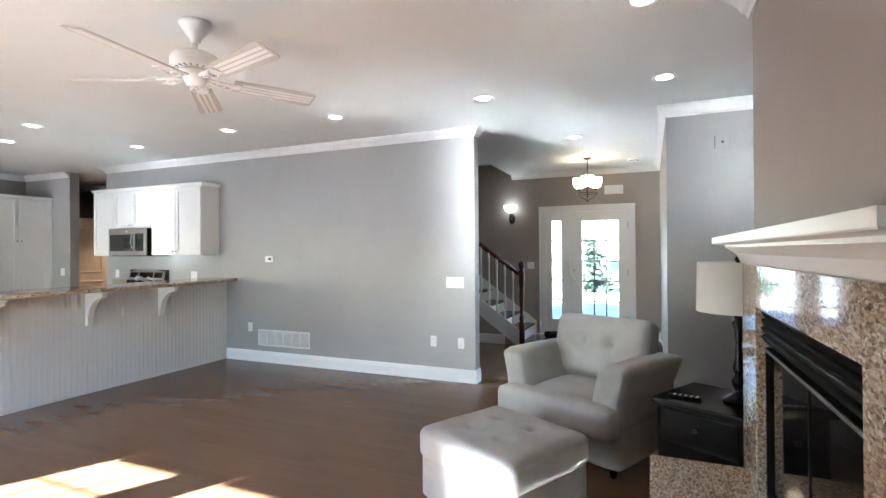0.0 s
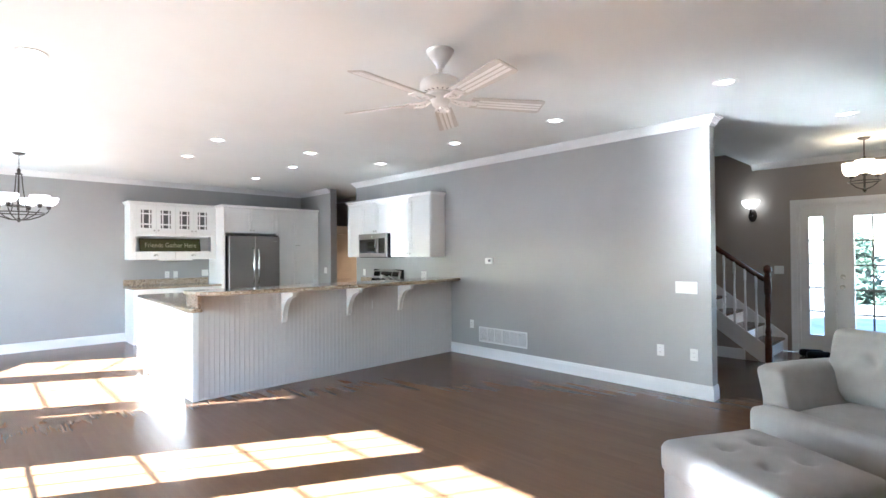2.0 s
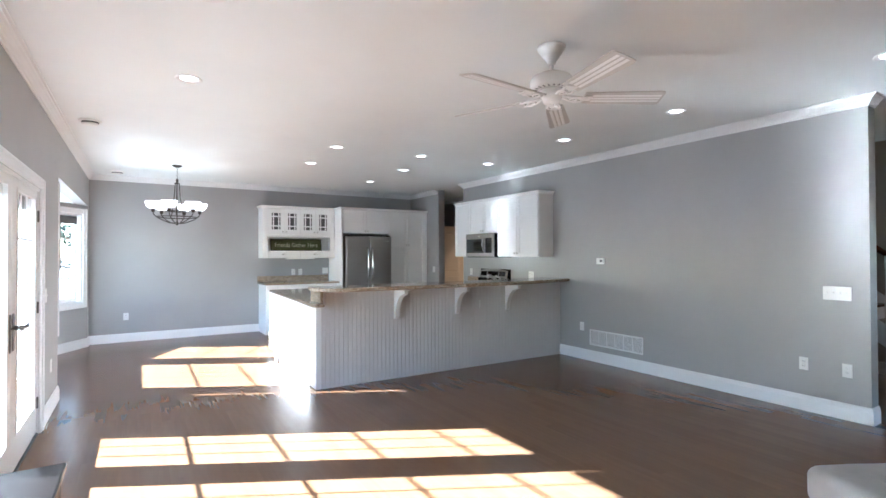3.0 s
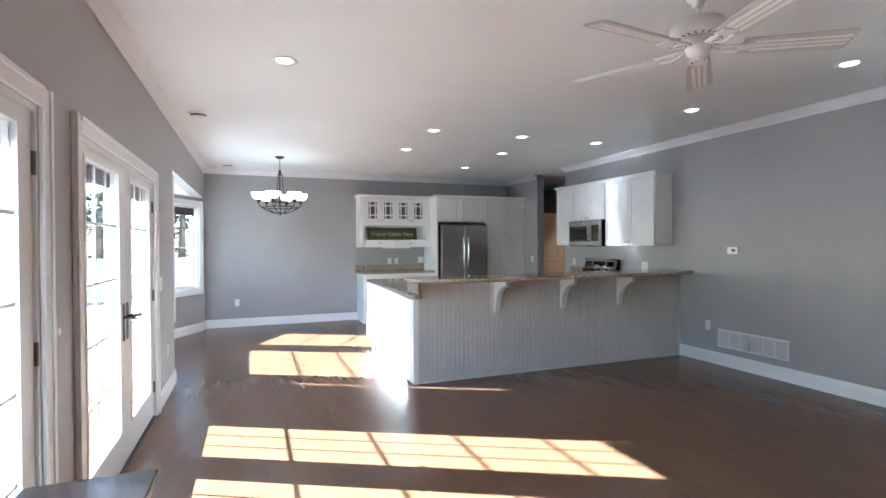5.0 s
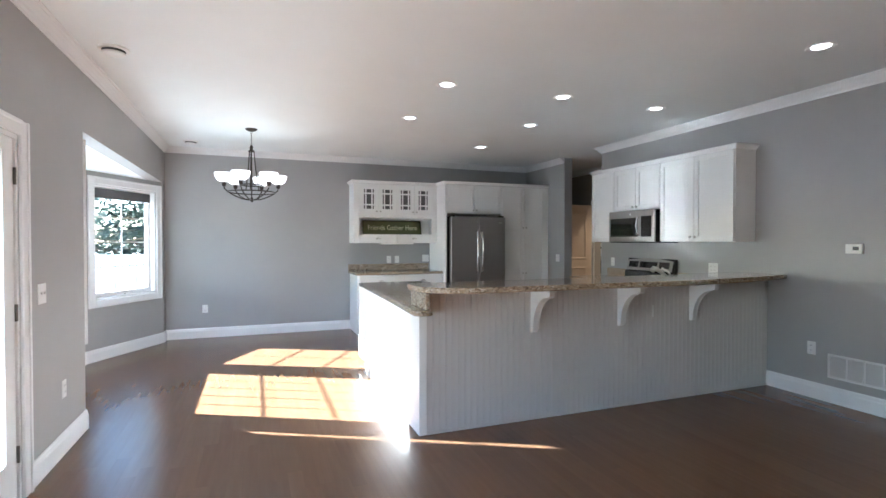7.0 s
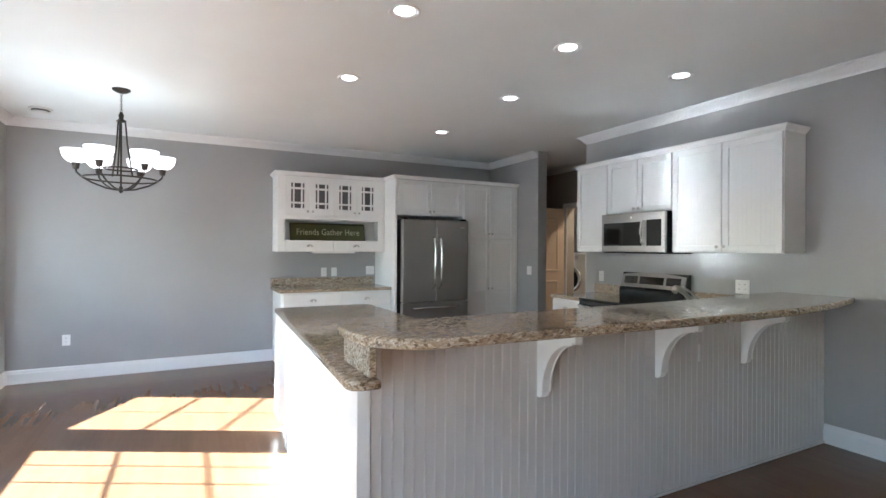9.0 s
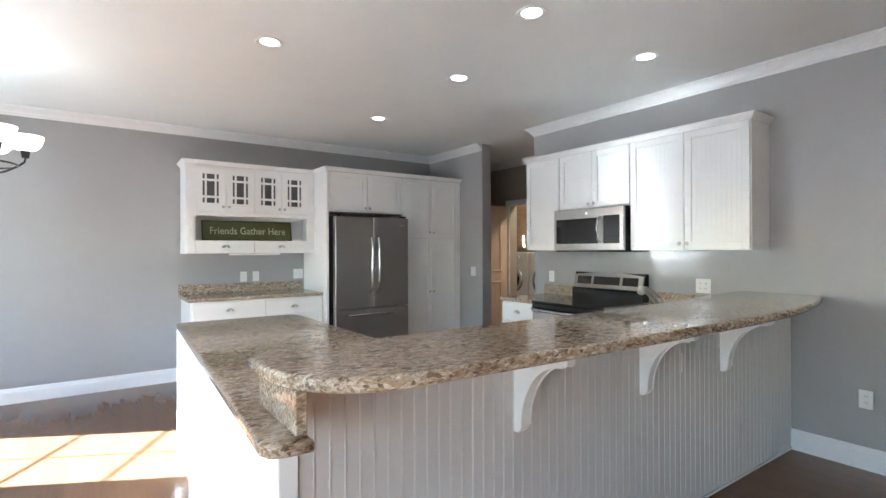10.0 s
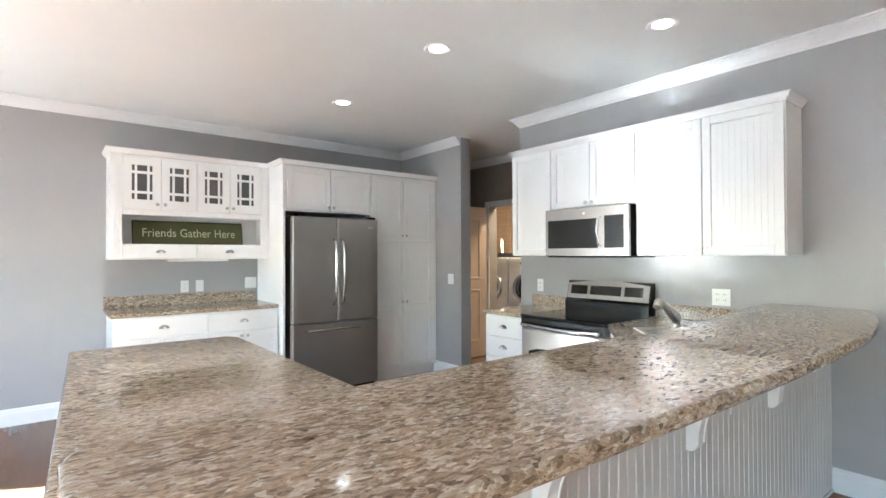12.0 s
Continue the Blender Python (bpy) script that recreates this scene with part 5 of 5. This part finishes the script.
ot = thing("ottoman", (2.845, 1.325, 0), 0, "pale grey square ottoman with a button-tufted top", "ottoman", "seat and matching ottoman")
ot.rotation_euler = (0, 0, math.atan2(0.46, -0.89) + math.pi / 2)
part("base", moved(rounded(0.66, 0.60, 0.28, 0.03, 10), Matrix.Translation((0, 0, 0.06))), M_FABRIC, ot)
TU = [(x, y, 0.040, 0.036) for x in (-0.115, 0.115) for y in (-0.10, 0.10)]
part("cushion", moved(rounded(0.69, 0.63, 0.17, 0.050, 30, 0.022, TU), Matrix.Translation((0, 0, 0.275))), M_FABRIC, ot, "thick tufted cushion top")
for x, y, *_ in TU:
    part("button", moved(lathe([(0.013, 0), (0.011, 0.006), (0.003, 0.009)], 12), Matrix.Translation((x, y, 0.430))), M_FABRIC, ot)
for x in (-0.28, 0.28):
    for y in (-0.25, 0.25):
        part("leg", moved(lathe([(0.018, 0), (0.026, 0.065)], 12), Matrix.Translation((x, y, 0))), M_RAIL, ot)


def side_table(at, turn, w, d, h, label, drawers=True):
    t = thing("end_table", at, turn, label, "side table", "dark end tables")
    part("tabletop", bm_box(-w / 2, w / 2, -d / 2, d / 2, h - 0.028, h, 0.008, 3), M_DARKWOOD, t)
    part("case", bm_box(-w / 2 + 0.03, w / 2 - 0.03, -d / 2 + 0.03, d / 2 - 0.03, 0.05, h - 0.0285, 0.004), M_DARKWOOD, t)
    part("plinth", bm_box(-w / 2 + 0.02, w / 2 - 0.02, -d / 2 + 0.02, d / 2 - 0.02, 0.0, 0.06, 0.006), M_DARKWOOD, t)
    if drawers:
        z1 = h - 0.05
        for a, b in ((z1 - 0.17, z1), (0.08, z1 - 0.185)):
            dr = part("drawer", bm_box(-w / 2 + 0.05, w / 2 - 0.05, -d / 2 + 0.012, -d / 2 + 0.0295, a, b, 0.005, 2), M_DARKWOOD, t)
            part("knob", moved(lathe([(0.006, 0), (0.006, 0.012), (0.014, 0.018), (0.012, 0.028)], 14), Matrix.Translation((0, -d / 2 + 0.012, (a + b) / 2)) @ Matrix.Rotation(radians(90), 4, "X")), M_BRONZE, dr)
    return t


# drawer face towards (-0.80, 0.60)
TT = math.degrees(math.atan2(0.50, -0.85)) + 90
side_table((3.60, 0.235, 0), TT, 0.53, 0.53, 0.52, "black-stained end table with two drawers beside the armchair")
side_table((-0.305, 2.86, 0), 90, 0.54, 0.40, 0.60, "black-stained side table in front of the patio doors")
tl = thing("table_lamp", (3.56, 0.125, 0.52), 0, "dark turned-wood table lamp with a cream drum shade", "table lamp")
part("base", lathe([(0.085, 0), (0.085, 0.012), (0.070, 0.028), (0.060, 0.034), (0.034, 0.050), (0.024, 0.075), (0.036, 0.100), (0.040, 0.120), (0.026, 0.145), (0.020, 0.160), (0.030, 0.180), (0.033, 0.200),
                    (0.022, 0.250), (0.018, 0.330), (0.024, 0.410), (0.034, 0.455), (0.020, 0.475), (0.024, 0.490), (0.010, 0.505), (0.008, 0.55)], 24), M_DARKWOOD, tl, "turned dark column")
part("shade", lathe([(0.217, 0.520), (0.212, 0.805), (0.209, 0.805), (0.214, 0.520)], 40, False), M_SHADE, tl, "cream fabric drum shade")
part("shade_spider", tube([(-0.209, 0, 0.785), (0, 0, 0.79), (0.209, 0, 0.785)], 0.003, 6), M_BRONZE, tl)
part("diffuser_ring", lathe([(0.065, 0.512), (0.068, 0.520)], 24), M_PLATE, tl)
part("harp", tube([(0.0, 0.0, 0.54), (0.045, 0, 0.60), (0.05, 0, 0.72), (0, 0, 0.80)], 0.003, 6), M_BRONZE, tl)
part("finial", lathe([(0.005, 0.795), (0.016, 0.812), (0.018, 0.825), (0.008, 0.838)], 14), M_DARKWOOD, tl)
rc = thing("remote_control", (3.53, 0.41, 0.520), -12, "black remote control with grey buttons on the end table", "remote control")
part("body", bm_box(-0.024, 0.024, -0.09, 0.09, 0, 0.018, 0.006, 2), M_BLACKMETAL, rc)
for i in range(15):
    part("button", bm_box(-0.017 + 0.013 * (i % 3), -0.008 + 0.013 * (i % 3), -0.075 + 0.03 * (i // 3), -0.060 + 0.03 * (i // 3), 0.018, 0.020, 0.0008), M_NICKEL, rc)

# ---- entry stairs ----
st = thing("staircase", (0, 0, 0), 0, "painted staircase with brown treads, white balusters and cherry rail", "stairs", kind="structure")
X0, X1, Y0, RISE, RUN, NS = 7.48, XF - 0.003, 2.42, 0.185, 0.250, 11
for i in range(NS):
    y = Y0 + RUN * i
    z = RISE * (i + 1)
    part("riser", bm_box(X0 + 0.04, X1, y, y + 0.016, z - RISE, z - 0.03), M_TRIM, st)
    part("tread", bm_box(X0 + 0.038, X1, y - 0.026, y + RUN + 0.010, z - 0.03, z, 0.008, 2), M_TREAD, st)
slope = RISE / RUN
part("stringer", extrude([(Y0 - 0.02, 0.0), (Y0 + 0.03, 0.0), (4.10, (4.10 - Y0 - 0.03) * slope), (4.10, (4.10 - Y0) * slope + 0.235), (Y0 - 0.02, 0.225)], 0.03, "x", X0 + 0.006), M_TRIM, st, "white stair stringer")
part("panel_below", extrude([(Y0 + 0.032, 0.0), (4.10, 0.0), (4.10, (4.10 - Y0 - 0.032) * slope)], 0.02, "x", X0 + 0.012), M_FOYER, st)
part("wall_skirt", extrude([(Y0 - 0.05, 0.0), (Y0 + 0.02, 0.0), (6.05, (6.05 - Y0 - 0.02) * slope), (6.05, (6.05 - Y0) * slope + 0.30), (Y0 - 0.05, 0.22)], 0.014, "x", X1 - 0.014), M_TRIM, st)
part("base_trim", bm_box(X0 - 0.004, X0 + 0.0118, Y0 + 0.20, 4.10, 0.0, 0.14, 0.003), M_TRIM, st)
NEWEL = [(0.042, 0), (0.042, 0.30), (0.030, 0.33), (0.038, 0.36), (0.026, 0.42), (0.038, 0.70), (0.030, 0.80), (0.040, 0.83), (0.042, 0.86), (0.042, 1.04), (0.030, 1.06), (0.045, 1.09), (0.050, 1.12), (0.040, 1.155), (0.012, 1.175)]
nw = part("newel", moved(lathe(NEWEL, 20), Matrix.Translation((X0 + 0.035, Y0 - 0.055, 0.0)) @ Matrix.Diagonal((1, 1, 1.06, 1))), M_RAIL, st, "turned cherry-stained newel post")
rail0 = Vector((X0 + 0.035, Y0 - 0.02, 1.05))
rail1 = rail0 + Vector((0, 3.0, 3.0 * slope))
part("handrail", moved(tube([rail0, rail1], 0.034, 12), Matrix.Identity(4)), M_RAIL, st, "cherry-stained handrail")
BAL = [(0.017, 0), (0.017, 0.14), (0.010, 0.16), (0.019, 0.21), (0.021, 0.27), (0.012, 0.46), (0.011, 0.74), (0.016, 0.76), (0.016, 0.92)]
bal = mesh_of("baluster", lathe(BAL, 12), M_TRIM)
for i in range(16):
    y = Y0 + 0.07 + RUN / 2 * i
    step = (y - Y0) * slope + 0.232
    top = rail0.z + (y - rail0.y) * slope - 0.02
    if top > H:
        break
    ob = new("baluster", bal)
    ob.parent = st
    ob.location, ob.scale = (X0 + 0.021, y, step), (1, 1, (top - step) / 0.92)
sh_ = thing("shoes", (8.25, 2.00, 0), 20, "pair of dark shoes on the floor by the entrance", "shoes")
for s in (-1, 1):
    part("shoe", moved(rounded(0.10, 0.28, 0.10, 0.045, 8), Matrix.Translation((s * 0.07, s * 0.03, 0))), M_BLACKMETAL, sh_)

# ---- back hall and laundry ----
dl = thing("door_4", (6.33, 9.905, 0), 180, "beige panelled laundry door standing wide open into the hall", "door", kind="structure")
bm = bm_box(0.0, 0.86, 0.0, 0.036, 0.012, 2.03, 0.002)
lf = part("door_leaf", bm, M_BEIGE, dl)
for a, b in ((0.22, 0.92), (1.06, 1.88)):
    for x0, x1 in ((0.12, 0.74),):
        f = bmesh.new()
        for q in ((x0, x1, a, a + 0.03), (x0, x1, b - 0.03, b), (x0, x0 + 0.03, a + 0.03, b - 0.03), (x1 - 0.03, x1, a + 0.03, b - 0.03)):
            join(f, bm_box(q[0], q[1], 0.036, 0.046, q[2], q[3], 0.004))
        part("panel_moulding", f, M_BEIGE, lf)
dc = thing("trim_laundry_door", (6.40, 9.88, 0), -90, "white casing round the laundry doorway", "door casing", kind="structure")
casing(dc, 0, 1.10, 0, 2.05, 0.07)


def front_loader(y, label):
    w = thing("washing_machine", (7.35, y, 0), -90, label, "washing machine", "laundry machines")
    part("pedestal", bm_box(0, 0.685, 0.0, 0.70, 0, 0.345, 0.01, 2), M_PORCELAIN, w)
    part("body", bm_box(0, 0.685, 0.0, 0.72, 0.347, 1.34, 0.02, 3), M_PORCELAIN, w)
    part("door_ring", moved(lathe([(0.235, 0), (0.23, 0.03), (0.20, 0.045), (0.165, 0.03)], 36, False), Matrix.Translation((0.34, 0.0, 0.86)) @ Matrix.Rotation(radians(90), 4, "X")), M_CHROME, w)
    part("door_glass", moved(lathe([(0.17, 0.02), (0.14, 0.045), (0.05, 0.06)], 32), Matrix.Translation((0.34, 0.0, 0.86)) @ Matrix.Rotation(radians(90), 4, "X")), M_BLACKGLASS, w)
    part("display", bm_box(0.26, 0.36, -0.004, 0.001, 1.23, 1.27), M_BLACKGLASS, w)
    part("dial", moved(lathe([(0.04, 0), (0.034, 0.025)], 22), Matrix.Translation((0.45, 0.0, 1.25)) @ Matrix.Rotation(radians(90), 4, "X")), M_NICKEL, w)
    part("drawer_front", bm_box(0.03, 0.22, -0.005, 0.001, 1.20, 1.30, 0.003), M_PORCELAIN, w)


front_loader(11.15, "white front-loading washer on a pedestal")
front_loader(10.45, "white front-loading dryer on a pedestal")
lc = thing("laundry_cabinet", (8.0, 11.4, 1.42), -90, "maple wall cabinet above the laundry machines", "cabinet")
part("body", bm_box(0, 1.6, 0.02, 0.44, 0, 0.85, 0.003), M_MAPLE, lc)
for i in range(4):
    d = bm_box(0.4 * i + 0.004, 0.4 * i + 0.396, 0.0, 0.018, 0.004, 0.846, 0.003)
    dd = part("door", d, M_MAPLE, lc)
    part("raised_panel", bm_box(0.4 * i + 0.07, 0.4 * i + 0.33, -0.008, 0.001, 0.07, 0.78, 0.006), M_MAPLE, dd)
ul = thing("laundry_light", (7.15, 9.15, H), 0, "round lit laundry ceiling lamp", "ceiling light")
part("bowl", lathe([(0.04, -0.09), (0.12, -0.07), (0.16, -0.03), (0.165, -0.001)], 26), M_UTILITY, ul)

# ---- outside ----
fe = thing("fence", (0, 0, -0.16), 0, "white vinyl privacy fence across the yard", "fence")
pk = mesh_of("picket", bm_box(0, 0.145, -0.012, 0.012, 0.05, 1.20, 0.004), M_FENCE)
for i in range(110):
    ob = new("picket", pk)
    ob.parent = fe
    ob.location = (-17 + 0.16 * i, 17.5, 0)
for z in (0.12, 1.08):
    part("rail", bm_box(-17, 0.7, 17.47, 17.53, z, z + 0.09, 0.01), M_FENCE, fe)
for i in range(8):
    part("post", bm_box(-17 + 2.5 * i, -16.87 + 2.5 * i, 17.43, 17.57, 0, 1.32, 0.01), M_FENCE, fe)


def conifer(x, y, h, seed):
    rnd = random.Random(seed)
    t = thing("tree", (x, y, -0.16), 0, "dense dark green conifer with an uneven outline", "tree", "conifers beyond the fence")
    part("trunk", tube([(0, 0, 0), (0.05, 0.02, h * 0.4), (0.0, 0.05, h * 0.95)], [0.16, 0.10, 0.02], 8), M_BARK, t)
    limbs, leaf = bmesh.new(), bmesh.new()
    for i in range(90):
        z = h * (0.03 + 0.93 * rnd.random() ** 1.5)
        a = rnd.random() * 2 * math.pi
        r = (1 - z / h) * h * 0.33 * (0.6 + 0.55 * rnd.random()) + 0.15
        tipp = Vector((r * math.cos(a), r * math.sin(a), z - 0.12 * r))
        join(limbs, tube([(0, 0, z), tipp], [0.03, 0.008], 5))
        for j in range(70):
            u = 0.15 + 0.9 * rnd.random()
            c = Vector((0, 0, z)).lerp(tipp, u) + Vector((rnd.gauss(0, 0.10), rnd.gauss(0, 0.10), rnd.gauss(-0.04, 0.07))) * (0.6 + r * 0.5)
            s = 0.07 + 0.09 * rnd.random()
            v1 = Vector((rnd.gauss(0, 1), rnd.gauss(0, 1), rnd.gauss(0, 0.5))).normalized() * s
            v2 = Vector((rnd.gauss(0, 1), rnd.gauss(0, 1), rnd.gauss(0, 1))).normalized() * s * 0.5
            leaf.faces.new([leaf.verts.new(c - v1), leaf.verts.new(c + v2), leaf.verts.new(c + v1), leaf.verts.new(c - v2)])
    part("limbs", limbs, M_BARK, t)
    part("crown", leaf, M_LEAF, t)


conifer(-4.6, 20.6, 7.5, 3)
conifer(-2.2, 21.2, 8.0, 8)
conifer(19.5, 2.72, 2.1, 11)
# parked car on the drive
car = thing("car", (27.0, 0.55, -0.16), 90, "dark blue parked hatchback on the drive", "car")
side_line = [(-2.0, 0.35), (-2.05, 0.60), (-1.95, 0.85), (-1.0, 0.98), (-0.45, 1.42), (0.9, 1.46), (1.55, 1.05), (2.0, 0.98), (2.08, 0.55), (2.0, 0.30)]
bm = extrude(side_line, 1.66, "y", -0.83)
for v in bm.verts:
    if v.co.z > 1.1:
        v.co.y *= 0.80
bmesh.ops.bevel(bm, geom=bm.edges[:], offset=0.05, segments=2, affect="EDGES", profile=0.5)
part("body", bm, M_CAR, car)
for s in (-1, 1):
    part("side_window", moved(extrude([(-0.85, 1.02), (-0.40, 1.36), (0.85, 1.39), (1.3, 1.06)], 0.01, "y", 0), Matrix.Translation((0, s * 0.765, 0))), M_BLACKGLASS, car)
    for x in (-1.3, 1.3):
        w = part("wheel", moved(lathe([(0.22, -0.10), (0.32, -0.09), (0.33, 0), (0.32, 0.09), (0.22, 0.10)], 24), Matrix.Translation((x, s * 0.76, 0.33)) @ Matrix.Rotation(radians(90), 4, "X")), M_TIRE, car)
        part("rim", moved(lathe([(0.20, -0.102), (0.20, 0.102)], 18), Matrix.Translation((x, s * 0.76, 0.33)) @ Matrix.Rotation(radians(90), 4, "X")), M_NICKEL, w)

# ---- floor strips ----
floor_ob = bpy.data.objects["floor"]
PW = 0.083
rest_v, rest_f = [], []
rnd = random.Random(4)
LENGTHS = (0.62, 0.84, 1.05, 1.28)
shared = {L: mesh_of("floor_strip", bm_box(0, PW, 0, L, -0.016, 0.0), M_FLOOR) for L in LENGTHS}
count = 0
nx = int((8.55 + 1.26) / PW)
for i in range(nx):
    x = -1.27 + PW * i
    y = -0.72 - rnd.random() * 0.8
    while y < 12.0:
        L = LENGTHS[rnd.randrange(4)]
        if -0.5 < x < 2.9 and 1.0 < y < 4.9 and count < 300:
            ob = new("floor_strip", shared[L])
            ob.parent = floor_ob
            ob.location = (x, y, 0)
            count += 1
        else:
            a, b = max(y, -0.73), min(y + L, 12.05)
            n = len(rest_v)
            for z in (-0.016, 0.0):
                rest_v += [(x, a, z), (x + PW, a, z), (x + PW, b, z), (x, b, z)]
            rest_f += [(n + 4, n + 5, n + 6, n + 7), (n, n + 1, n + 5, n + 4), (n + 1, n + 2, n + 6, n + 5), (n + 2, n + 3, n + 7, n + 6), (n + 3, n, n + 4, n + 7)]
        y += L
me = bpy.data.meshes.new("floor_strips")
me.from_pydata(rest_v, [], rest_f)
me.materials.append(M_FLOOR)
ob = new("floor_strips", me)
ob.parent = floor_ob
tagged(ob, kind="stuff")
